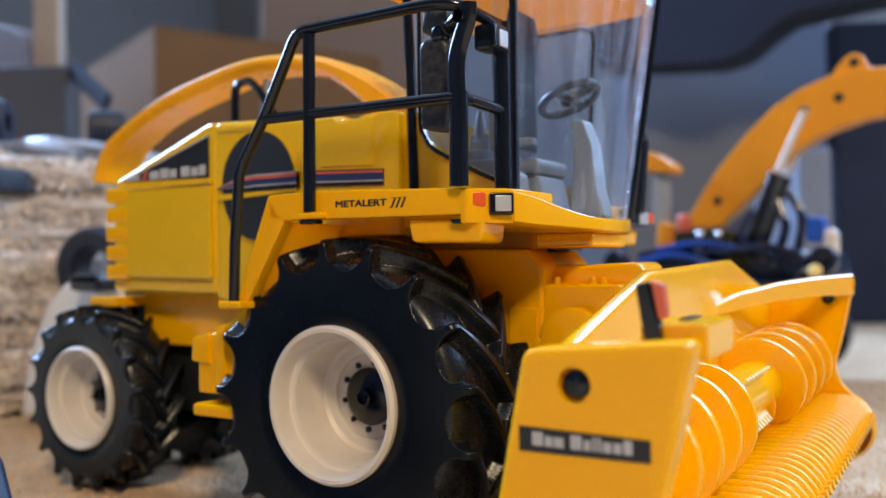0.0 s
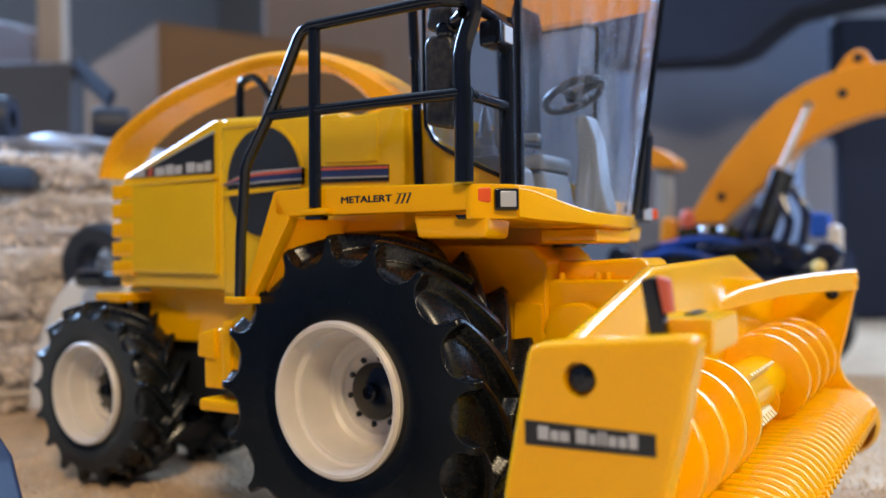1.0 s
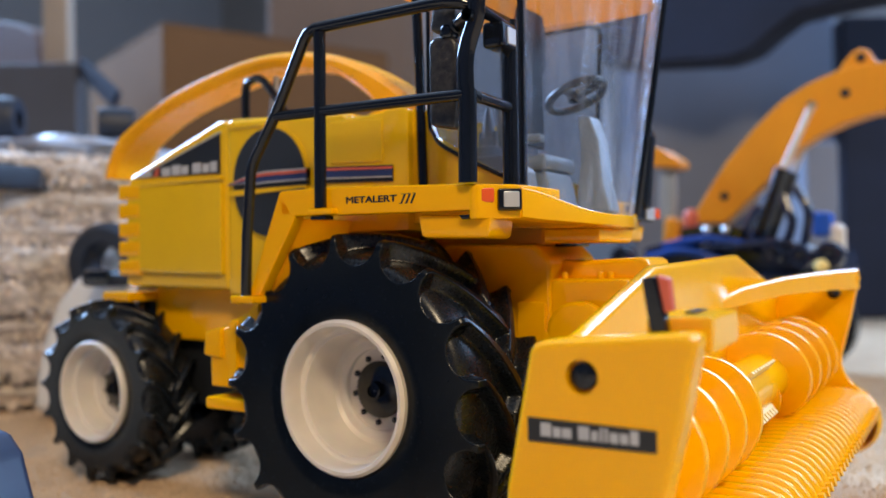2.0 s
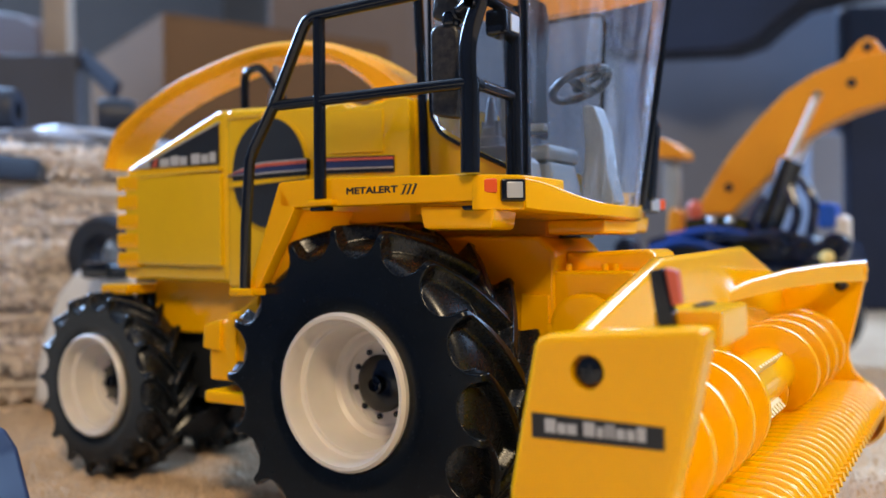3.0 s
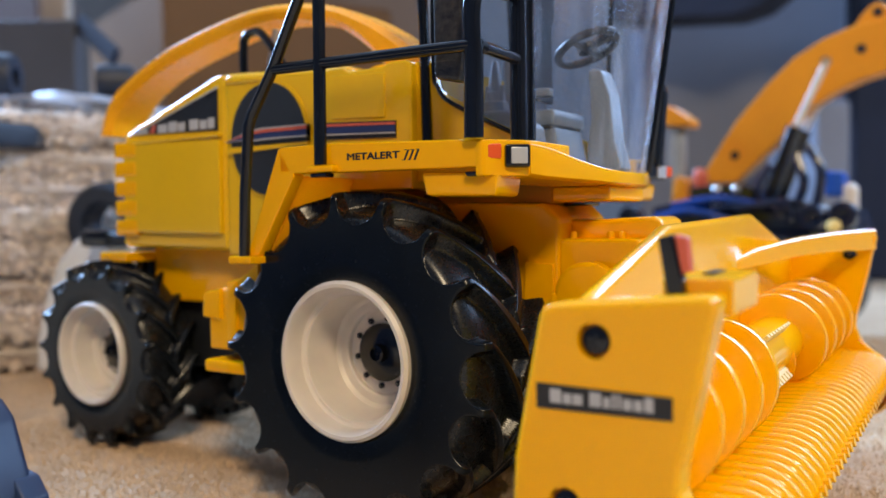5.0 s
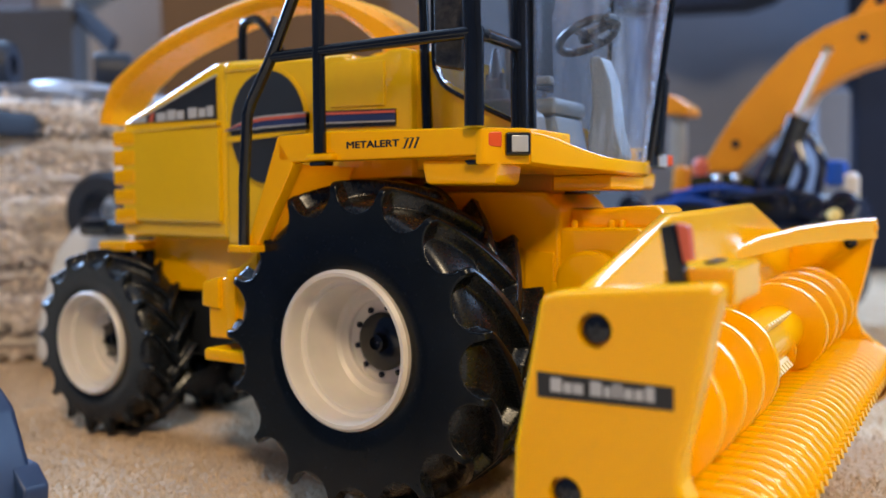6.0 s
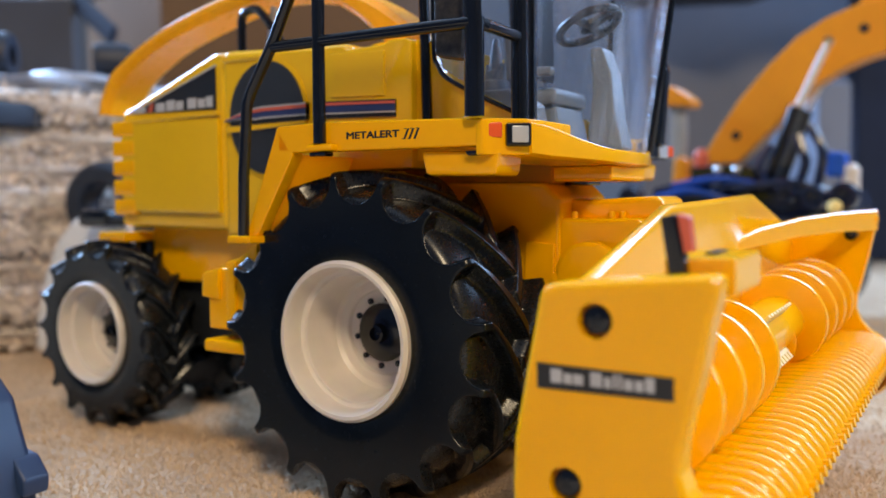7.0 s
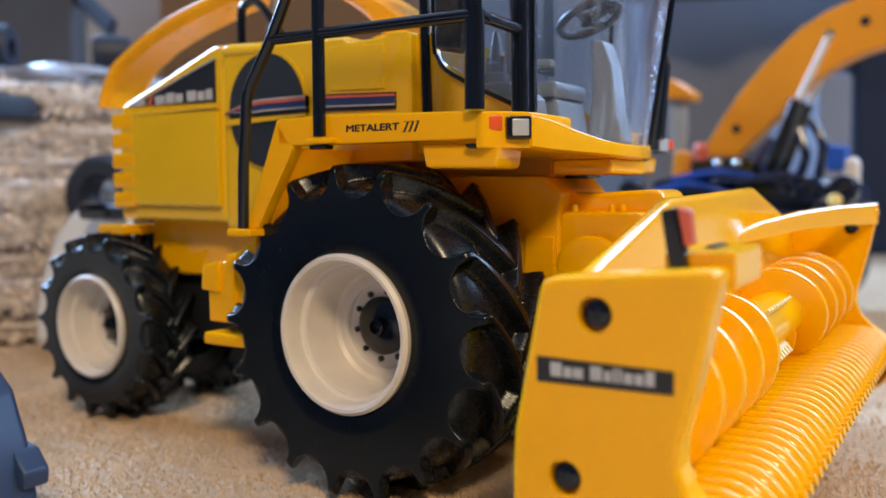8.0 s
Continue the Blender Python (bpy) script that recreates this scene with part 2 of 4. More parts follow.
carpet_pile()
structure("wall_north", box((-2.6, 2.4, 0), (1.9, 2.5, 2.4)), WALLM, "plain grey painted wall far behind the toys", "wall")
structure("wall_west", box((-2.7, -2.30, 0), (-2.6, 2.5, 2.4)), WALLM, "plain grey painted side wall", "wall")
# the south wall is unseen; its dark colour keeps the tyre's reflections dim
structure("wall_south", box((-2.6, -2.30, 0), (1.9, -2.20, 2.4)), DIM, "unseen wall behind the camera, made dark blue to dim reflections", "wall")
structure("wall_east", box((1.9, -2.30, 0), (2.0, 2.5, 2.4)), WALLM, "plain grey painted side wall", "wall")
structure("ceiling", box((-2.7, -2.30, 2.4), (2.0, 2.5, 2.5)), CEIL, "plain white painted ceiling", "ceiling")

# ---- forage harvester ----
YC = 0.0575
harv = thing("toy_forage_harvester", (0, YC, 0), "yellow plastic toy forage harvester with black rails and white rims", "toy vehicle")


def tyre_mesh(centre, R, width, rim_r, lugs, s):
    """One moulded tyre: a smooth envelope with the hollows between its lugs pressed in."""
    n = 840 if s > 0 and R > 0.04 else 420
    k = R / 0.0475
    edge, depth, shoulder = 0.0009 * k, 0.0042 * k, 0.0028 * k
    # the section from the rim over the outer shoulder, the tread and the inner shoulder: radius, depth, way along it from the shoulder
    sec = [(rim_r * 0.985, 0.0035), (rim_r * 1.02, 0.0012), (rim_r * 1.07, 0.0004), (rim_r * 1.3, 0.0003)]
    sec += [(rim_r * 1.3 + (R - shoulder - rim_r * 1.3) * q, 0.0003 * (1 - q)) for q in np.linspace(0.1, 1, 34)]
    sec += [(R - shoulder + shoulder * math.sin(a), shoulder - shoulder * math.cos(a)) for a in np.linspace(0.2, math.pi / 2, 7)]
    sec += [(R + 0.0006 * k * math.sin(math.pi * q), shoulder + (width - 2 * shoulder) * q) for q in np.linspace(0, 1, 84)[1:]]
    sec += [(R - shoulder + shoulder * math.sin(a), width - shoulder + shoulder * math.cos(a)) for a in np.linspace(math.pi / 2, 0.2, 6)[1:]]
    sec += [(R - shoulder - (R - shoulder - rim_r) * q, width) for q in np.linspace(0.1, 1, 8)]
    sec = np.array(sec)
    m = len(sec)
    tang = np.gradient(sec, axis=0)
    tang /= np.linalg.norm(tang, axis=1)[:, None]
    nrm = np.stack([tang[:, 1], -tang[:, 0]], 1)
    way = np.concatenate([[0], np.cumsum(np.linalg.norm(np.diff(sec, axis=0), axis=1))])
    mid0 = int(np.argmin(np.abs(sec[:, 1] - shoulder) + (np.arange(m) > m // 2)))
    way -= way[mid0]
    total = width - 2 * shoulder
    th = np.linspace(0, 2 * math.pi, n, endpoint=False)
    step = 2 * math.pi / lugs
    T, W = np.meshgrid(th, way)
    start = -(shoulder * 1.5 + 0.0060 * k)

    def lug(W, off):
        u = np.clip(W, 0, None)
        a = (T - off - 27.0 / k * u ** 1.15 * 1.7 + step / 2) % step - step / 2
        grow = np.clip((W - start) / (0.0065 * k), 0, 1)
        gap = R * step * (0.40 - 0.07 * np.clip(u / (0.012 * k), 0, 1)) * np.sqrt(grow * (2 - grow)) - 2 * edge * (grow <= 0)
        half = R * step / 2 - gap
        d = np.minimum(half - np.abs(a) * R, total * 0.57 - W)
        return np.clip(0.5 + d / (2 * edge), 0, 1)
    P = np.maximum(lug(W, -0.062), lug(total - W, step / 2 - 0.062))
    P = P * P * (3 - 2 * P)
    # the floor of the hollows: the carcass rounds over from the side wall to the tread
    near = np.minimum(way, total - way)
    wc = 0.0090 * k
    run = np.clip((near - start) / (wc - start), 0, 1) * math.pi / 2
    tip, crown = R - shoulder - 0.0062 * k, R - 0.0038 * k
    fy = np.where(near < wc, (wc + shoulder) * (1 - np.cos(run)) + 0.0004 * k, near + shoulder)
    fr = tip + (crown - tip) * np.sin(run)
    fy = np.where(way < total / 2, fy, width - fy)
    inside = near < start
    fy, fr = np.where(inside, sec[:, 1], fy), np.where(inside, sec[:, 0], np.minimum(fr, sec[:, 0]))
    rr = sec[:, 0][:, None] * P + fr[:, None] * (1 - P)
    yy = sec[:, 1][:, None] * P + fy[:, None] * (1 - P)
    q = math.pi / 2 - T
    V = np.stack([centre[0] + rr * np.cos(q), centre[1] + s * yy, centre[2] + rr * np.sin(q)], 2).reshape(-1, 3)
    F = []
    for i in range(m - 1):
        for j in range(n):
            j2 = (j + 1) % n
            F.append((i * n + j, i * n + j2, (i + 1) * n + j2, (i + 1) * n + j))
    me = bpy.data.meshes.new("tyre")
    me.from_pydata(V.tolist(), [], F)
    bm = bmesh.new()
    bm.from_mesh(me)
    bpy.data.meshes.remove(me)
    bm.faces.index_update()
    for f in bm.faces:
        f.smooth = True
        if math.hypot(f.calc_center_median().x - centre[0], f.calc_center_median().z - centre[2]) > R - 0.0105 * k and min(P[f.index // n][f.index % n], P[f.index // n + 1][f.index % n]) < 0.75:
            f.material_index = 1
    return bm


def wheel(name, centre, R, width, rim_r, lugs, side, seat_depth):
    """side -1: the outer face looks to -y. centre is on the outer face's plane."""
    cx, cy, cz = centre
    w = thing(name, (cx, cy, cz), "", "")
    w.parent = harv
    w.location = Vector((cx, cy, cz)) - harv.location
    del_keys = [k for k in ("label", "category") if k in w.keys()]
    for k in del_keys:
        del w[k]
    s = -side                       # inwards along y
    part("tyre", tyre_mesh((cx, cy, cz), R, width, rim_r, lugs, s), RUBBER, w, "black rubber tractor tyre with chevron lugs", smooth=0).data.materials.append(TREAD)
    d = seat_depth
    # lip, outer bead seat, ledge, inner barrel and the sunken face
    prof = [(rim_r * 0.93, 0.006), (rim_r * 1.02, 0.0035), (rim_r * 1.03, -0.0004), (rim_r * 0.99, -0.0014), (rim_r * 0.945, -0.0013), (rim_r * 0.92, -0.0002),
            (rim_r * 0.905, d * 0.14), (rim_r * 0.895, d * 0.24), (rim_r * 0.86, d * 0.27), (rim_r * 0.825, d * 0.275), (rim_r * 0.812, d * 0.30), (rim_r * 0.785, d * 0.55),
            (rim_r * 0.745, d * 0.84), (rim_r * 0.70, d * 0.90), (rim_r * 0.60, d * 0.905), (rim_r * 0.578, d * 0.92),
            (rim_r * 0.565, d - 0.0002), (rim_r * 0.53, d), (rim_r * 0.36, d), (0.0004, d)]
    rim = part("rim", lathe([(r, s * a) for r, a in prof], (cx, cy, cz), n=96), WHITE, w, "off-white plastic dished rim", smooth=24)
    hub = part("hub", lathe([(rim_r * 0.395, s * d), (rim_r * 0.395, s * (d - 0.0014)), (rim_r * 0.33, s * (d - 0.0024)), (rim_r * 0.13, s * (d - 0.0028)), (rim_r * 0.12, s * (d - 0.005)),
                             (rim_r * 0.09, s * (d - 0.0052)), (rim_r * 0.08, s * (d - 0.004)), (0.0003, s * (d - 0.004))], (cx, cy, cz), n=32), BLACKP, w, "black hub cap")
    for i in range(10):
        a = 2 * math.pi * (i + 0.3) / 10
        c = (cx + rim_r * 0.463 * math.cos(a), cy, cz + rim_r * 0.463 * math.sin(a))
        part("bolt", lathe([(0.00095 * rim_r / 0.0225, s * (d + 0.001)), (0.00095 * rim_r / 0.0225, s * (d - 0.0008)), (0.0001, s * (d - 0.001))], c, n=8), BLACKP, rim, "black bolt")
    return w


wheel("front_wheel", (0, 0, 0.0475), 0.0475, 0.038, 0.0221, 17, -1, 0.0200)
wheel("front_wheel", (0, 2 * YC, 0.0475), 0.0475, 0.038, 0.0221, 17, 1, 0.0200)
wheel("rear_wheel", (-0.1437, 0.0207, 0.0361), 0.0361, 0.024, 0.0196, 17, -1, 0.0130)
wheel("rear_wheel", (-0.1437, 2 * YC - 0.0207, 0.0361), 0.0361, 0.024, 0.0196, 17, 1, 0.0130)


def H_part(name, bm, mat, label="", smooth=40):
    return part(name, bm, mat, harv, label, smooth)


# chassis, axles and engine hood
H_part("chassis", box((-0.150, 0.046, 0.030), (0.040, 0.086, 0.080), 0.002), DARKG, "dark chassis between the wheels")
H_part("front_axle", lathe([(0.008, 0.030), (0.008, 0.102)], (0, 0, 0.0475), n=20, cap=True), DARKG)
H_part("rear_axle", lathe([(0.006, 0.036), (0.006, 0.096)], (-0.1437, 0, 0.0361), n=20, cap=True), DARKG)
HY0, HY1 = 0.030, 2 * YC - 0.030
hood = H_part("engine_hood", prism([(-0.1365, 0.0775), (-0.0775, 0.0765), (-0.0775, 0.1395), (-0.0830, 0.1395), (-0.1345, 0.1215)], HY0 + 0.0012, HY1 - 0.0012, bevel=0.0020, seg=3), PAINT)
part("side_panel", prism([(-0.1330, 0.0835), (-0.0795, 0.0825), (-0.0795, 0.1165), (-0.1330, 0.1178)], HY0 - 0.0008, HY0 + 0.002, bevel=0.0008), PAINT, hood)
part("panel_ledge", prism([(-0.1290, 0.1170), (-0.0795, 0.1172), (-0.0795, 0.1186), (-0.1290, 0.1182)], HY0 - 0.0012, HY0 + 0.002, bevel=0.0004), PAINT, hood)
for i in range(5):
    z = 0.0822 + i * 0.0075
    part("vent_rib", box((-0.1378, HY0 - 0.0012, z), (-0.1250, HY0 + 0.008, z + 0.0060), 0.0009), YELLOW, hood)
part("decal", prism([(-0.1290, 0.1208), (-0.0815, 0.1196), (-0.0815, 0.1348)], HY0 + 0.0008, HY0 + 0.0020), DECAL, hood, "black triangular decal with pale bars")
part("decal_edge", prism([(-0.1298, 0.1206), (-0.1285, 0.1206), (-0.0812, 0.1346), (-0.0812, 0.1353)], HY0 + 0.0006, HY0 + 0.0020), DECALG, hood, "pale grey decal edge", smooth=0)
# the maker's name is drawn as bars
for k, (x0, x1) in enumerate(((-0.1135, -0.1085), (-0.1075, -0.1030), (-0.1022, -0.0985), (-0.0960, -0.0915), (-0.0905, -0.0870), (-0.0862, -0.0830))):
    part("decal_bar", box((x0, HY0 + 0.0005, 0.1206), (x1, HY0 + 0.0012, 0.1238 + 0.0006 * (k % 2))), DECALG, hood, smooth=0)
part("decal_bar", box((-0.1265, HY0 + 0.0005, 0.1208), (-0.1195, HY0 + 0.0012, 0.1228)), DECALG, hood, smooth=0)
part("decal_mark", prism([(-0.1180, 0.1208), (-0.1160, 0.1208), (-0.1150, 0.1240), (-0.1163, 0.1240)], HY0 + 0.0005, HY0 + 0.0012), DECALR, hood, smooth=0)

midhood = H_part("middle_hood", prism([(-0.0775, 0.0740), (-0.020, 0.0740), (-0.020, 0.1365), (-0.0775, 0.1395)], HY0, HY1, bevel=0.0026, seg=4), PAINT)
part("ridge", prism([(-0.0765, 0.1352), (-0.058, 0.1348), (-0.058, 0.1366), (-0.0765, 0.1374)], HY0 - 0.0008, HY0 + 0.003, bevel=0.0006), PAINT, midhood)
grille = [(-0.0556 + 0.0170 * math.cos(a), 0.1155 + 0.0185 * math.sin(a) * (1 if math.sin(a) > 0 else 1.05)) for a in np.linspace(0, 2 * math.pi, 41)[:-1]]
part("arch_rim", prism([(-0.0556 + (x + 0.0556) * 1.07, 0.1155 + (z - 0.1155) * 1.06) for x, z in grille], HY0 - 0.0006, HY0 + 0.004), PAINT, midhood)
part("radiator_grille", prism(grille, HY0 - 0.0012, HY0 + 0.004), DARKG, midhood, "black oval radiator screen")
part("pale_base", prism([(-0.0745, 0.1105), (-0.0375, 0.1120), (-0.0375, 0.1132), (-0.0740, 0.1128)], HY0 - 0.0016, HY0 + 0.003, bevel=0.0003), PAINT, midhood)
engine = H_part("engine_cover", prism([(-0.0270, 0.0960), (0.0060, 0.0960), (0.0062, 0.1340), (0.0040, 0.1350), (-0.0020, 0.1350), (-0.0045, 0.1338), (-0.0180, 0.1338), (-0.0200, 0.1350), (-0.0270, 0.1352)],
                                      HY0 - 0.0035, HY1 + 0.0035, bevel=0.0010), PAINT)
part("cover_panel", prism([(-0.0250, 0.1190), (-0.0035, 0.1182), (-0.0035, 0.1320), (-0.0250, 0.1330)], HY0 - 0.0041, HY0 + 0.001, bevel=0.0006), PAINT, engine)
part("stripe_black", prism([(-0.0285, 0.1128), (0.0005, 0.1119), (0.0005, 0.1170), (-0.0285, 0.1182)], HY0 - 0.0040, HY0), DECAL, engine, "black striped decal")
part("stripe_blue", prism([(-0.0285, 0.1146), (0.0005, 0.1136), (0.0005, 0.1157), (-0.0285, 0.1168)], HY0 - 0.0043, HY0), DECALB, engine, "blue stripe")
part("stripe_grey", prism([(-0.0285, 0.1141), (0.0005, 0.1131), (0.0005, 0.1135), (-0.0285, 0.1145)], HY0 - 0.0044, HY0), DECALG, engine, "grey stripe")
part("stripe_red", prism([(-0.0285, 0.1169), (0.0005, 0.1158), (0.0005, 0.1165), (-0.0285, 0.1177)], HY0 - 0.0044, HY0), DECALR, engine, "red stripe")


def swoop(z0, z1, y, mat, name, label):
    """A stripe that starts in a point at the grille's rear edge and sweeps up to the level."""
    def at(x, z):
        k = (x + 0.0745) / 0.0375
        top = 0.1147 + 0.0040 * math.sin(min(1, k * 1.9) * math.pi / 2)
        return (x, top + z * min(1, k * 2.4 + 0.04))
    xs = [-0.0745 + 0.00125 * k for k in range(31)]
    part(name, prism([at(x, z1) for x in xs] + [at(x, z0) for x in reversed(xs)], y, HY0 + 0.002), mat, midhood, label, smooth=0)


swoop(-0.0056, 0.0, HY0 - 0.0018, DECAL, "stripe_black", "black swooping decal")
swoop(-0.0036, -0.0016, HY0 - 0.0021, DECALB, "stripe_blue", "blue swooping stripe")
swoop(-0.0041, -0.0036, HY0 - 0.0022, DECALG, "stripe_grey", "grey swooping stripe")
swoop(-0.0016, -0.0005, HY0 - 0.0022, DECALR, "stripe_red", "red swooping stripe")
swoop(-0.0005, 0.0, HY0 - 0.0023, DECALG, "stripe_grey", "grey swooping stripe")

# lower flank behind the front wheel
H_part("lower_flank", prism([(-0.1310, 0.0560), (-0.030, 0.0560), (-0.030, 0.0780), (-0.1310, 0.0780)], HY0 + 0.011, HY1 - 0.011, bevel=0.002), YELLOW)
H_part("rear_bumper", box((-0.1475, HY0 - 0.002, 0.0715), (-0.1310, HY1 + 0.002, 0.0755), 0.001), YELLOW)
tank = H_part("side_tank", prism([(-0.0600, 0.0462), (-0.0380, 0.0462), (-0.0380, 0.0745), (-0.0425, 0.0712), (-0.0470, 0.0690), (-0.0520, 0.0680), (-0.0520, 0.0660), (-0.0600, 0.0640)], 0.0058, 0.045, bevel=0.0008), YELLOW)
part("tank_shoulder", prism([(-0.0622, 0.0564), (-0.0540, 0.0556), (-0.0540, 0.0660), (-0.0615, 0.0642)], 0.0046, 0.030, bevel=0.0009), YELLOW, tank)
part("tank_rib", prism([(-0.0508, 0.0660), (-0.0470, 0.0680), (-0.0470, 0.0470), (-0.0508, 0.0470)], 0.0048, 0.020, bevel=0.0006), YELLOW, tank)
H_part("step", box((-0.0598, 0.003, 0.0392), (-0.036, 0.040, 0.0432), 0.0010), YELLOW)
H_part("tank_base", box((-0.062, 0.010, 0.0450), (-0.030, 0.050, 0.0478), 0.0005), BLACKP)
H_part("rail_socket", box((-0.0385, -0.006, 0.0745), (-0.0290, 0.010, 0.0768), 0.0006), YELLOW)

# side platform over the front wheel with the rear fender edge
for side in (0, 1):
    def my(y):
        return y if side == 0 else 2 * YC - y
    plat = H_part("platform", prism([(-0.0212, 0.1004), (0.0460, 0.0998), (0.0460, 0.1068), (-0.0040, 0.1085), (-0.0212, 0.1082)], my(-0.002), my(0.003), bevel=0.0008), YELLOW)
    part("deck", prism([(-0.0200, 0.1022), (0.0460, 0.1016), (0.0460, 0.1034), (-0.0200, 0.1040)], my(0.0030), my(0.050)), THIN, plat)
    part("fender_edge", prism([(-0.0212, 0.1082), (-0.0152, 0.1000), (-0.0172, 0.0965), (-0.0300, 0.0765), (-0.0345, 0.0765)], my(-0.002), my(0.0025), bevel=0.0006), YELLOW, plat)
    part("fender_wall", prism([(-0.0180, 0.1000), (-0.0160, 0.1000), (-0.0290, 0.0765), (-0.0310, 0.0765)], my(0.0025), my(0.045)), THIN, plat)
    part("post_foot", box((-0.0085, my(-0.0045) if side == 0 else my(0.0), 0.1003), (0.0010, my(0.0) if side == 0 else my(-0.0045), 0.1024), 0.0008), YELLOW, plat)
    part("post_peg", box((-0.0075, my(-0.0040) if side == 0 else my(0.0), 0.0990), (-0.0018, my(0.0) if side == 0 else my(-0.0040), 0.1002), 0.0004), BLACKP, plat)
    part("post_peg", prism([(0.0415, 0.0988), (0.0450, 0.0988), (0.0445, 0.0976), (0.0425, 0.0976)], my(-0.0018), my(0.002), bevel=0.0003), BLACKP, plat)
    part("under_box", prism([(0.0270, 0.0995), (0.0505, 0.0985), (0.0495, 0.0925), (0.0285, 0.0930)], my(0.0000), my(0.0130), bevel=0.0013), YELLOW, plat)
    # front corner of the platform with its lamps
    corner = [(0.0450, -0.0022), (0.0470, -0.0024), (0.0482, -0.0014), (0.0545, 0.0062), (0.0560, 0.0110), (0.0560, 0.0300), (0.0450, 0.0300)]
    if side:
        corner = [(min(x, 0.0500), y) for x, y in corner[:1] + corner[2:5] + corner[6:]]
    bm = prism([(x, my(y)) for x, y in corner], 0.0975, 0.1066, "z", bevel=0.0006)
    part("front_corner", bm, YELLOW, plat)
    # the near lamps sit on the slanted corner face, the far ones look straight ahead
    if side == 0:
        m = pose(0.0512, 0.0022, 0.1026, 0, 0, 40)
        spots = (((-0.0002, -0.0014, -0.0030), (0.0062, 0.002, 0.0028)), ((0.0012, -0.0017, -0.0021), (0.0054, 0.0, 0.0020)), ((-0.0056, -0.0008, -0.0008), (-0.0010, 0.002, 0.0030)))
    else:
        m = Matrix.Identity(4)
        spots = (((0.0440, 0.1000, 0.1000), (0.0528, 0.1190, 0.1056)), ((0.0520, 0.1098, 0.1006), (0.0532, 0.1184, 0.1050)), ((0.0470, 0.1192, 0.1012), (0.0530, 0.1255, 0.1050)))

    def on_face(k, bevel):
        bm = box(*spots[k], bevel)
        bmesh.ops.transform(bm, verts=bm.verts, matrix=m)
        return bm
    lamp = part("headlight", on_face(0, 0.0007), BLACKP, plat, "black square headlight")
    part("lens", on_face(1, 0.0003), SILVER, lamp, "silver lens")
    part("indicator", on_face(2, 0.0005), REDL, plat, "orange indicator")

# lettering on the platform
for body, x, size, shear in (("METALERT", 0.0042, 0.0026, 0.0), ("III", 0.0227, 0.0040, 0.3)):
    cu = bpy.data.curves.new("lettering", "FONT")
    cu.body, cu.size, cu.extrude, cu.shear = body, size, 0.00004, shear
    tmp = new("lettering", cu)
    me = bpy.data.meshes.new_from_object(tmp.evaluated_get(bpy.context.evaluated_depsgraph_get()))
    bpy.data.objects.remove(tmp)
    xs = [v.co.x for v in me.vertices]
    want = 0.0174 if body == "METALERT" else 0.0052
    me.transform(pose(x, -0.00205, 0.1034 - (0.0009 if body == "III" else 0), 90, 0.6, 0) @ Matrix.Scale(want / (max(xs) - min(xs)), 4, (1, 0, 0)))
    heavy = bmesh.new()
    for dx, dz in ((0, 0), (0.00013, 0), (-0.00013, 0), (0, 0.00008), (0, -0.00008))[:1 if body == "III" else 5]:
        had = len(heavy.verts)
        heavy.from_mesh(me)
        heavy.verts.ensure_lookup_table()
        bmesh.ops.translate(heavy, verts=heavy.verts[had:], vec=(dx, dx * 0.02 + dz * 0.03, dz))
    if body == "III":
        for k in range(3):
            for z in (0.1026, 0.1052):
                cx = x + 0.0002 + 0.00185 * k + (z - 0.1025) * 0.3
                add_prism(heavy, [(cx - 0.00015, z - 0.00008), (cx + 0.00060, z - 0.00008), (cx + 0.00060, z + 0.00010), (cx - 0.00015, z + 0.00010)], -0.00208, -0.0020)
    heavy.to_mesh(me)
    heavy.free()
    me.materials.append(DECAL)
    ob = new("lettering", me)
    ob.parent = harv
    me.transform(Matrix.Translation(-harv.location))
    tagged(ob, "black printed lettering")

# body under the cab
front = H_part("front_body", prism([(-0.020, 0.0400), (0.0480, 0.0400), (0.0480, 0.0868), (0.0430, 0.0915), (0.0200, 0.0920), (-0.020, 0.0920)], 0.040, 2 * YC - 0.040, bevel=0.0018), YELLOW)
part("neck", prism([(-0.020, 0.0910), (0.0440, 0.0910), (0.0440, 0.1016), (-0.020, 0.1022)], 0.043, 2 * YC - 0.043, bevel=0.001), THIN, front)
# black strip in place of the dark, see-through gap under the cab
part("gap_strip", box((0.0445, 0.0500, 0.0905), (0.0520, 0.0600, 0.0925), 0.0005), BLACKP, front, "black strip for the dark gap under the cab")
part("side_plate", prism([(0.0362, 0.0560), (0.0462, 0.0560), (0.0462, 0.0738), (0.0370, 0.0742)], 0.0392, 0.0410, bevel=0.0004), YELLOW, front)
part("feeder_house", prism([(0.0470, 0.030), (0.0780, 0.020), (0.0800, 0.0620), (0.0715, 0.0810), (0.0470, 0.0810)], 0.0405, 2 * YC - 0.0405, bevel=0.0015), YELLOW, front)
part("feeder_top", prism([(0.0470, 0.0800), (0.0720, 0.0800), (0.0760, 0.0848), (0.0735, 0.0872), (0.0520, 0.0862), (0.0470, 0.0868)], 0.0480, 2 * YC - 0.0480, bevel=0.0015), YELLOW, front)
part("round_cover", lathe([(0.0095, 0.0380), (0.0095, 0.0345), (0.0080, 0.0335), (0.0002, 0.0335)], (0.0585, 0, 0.0652), n=40), YELLOW, front)
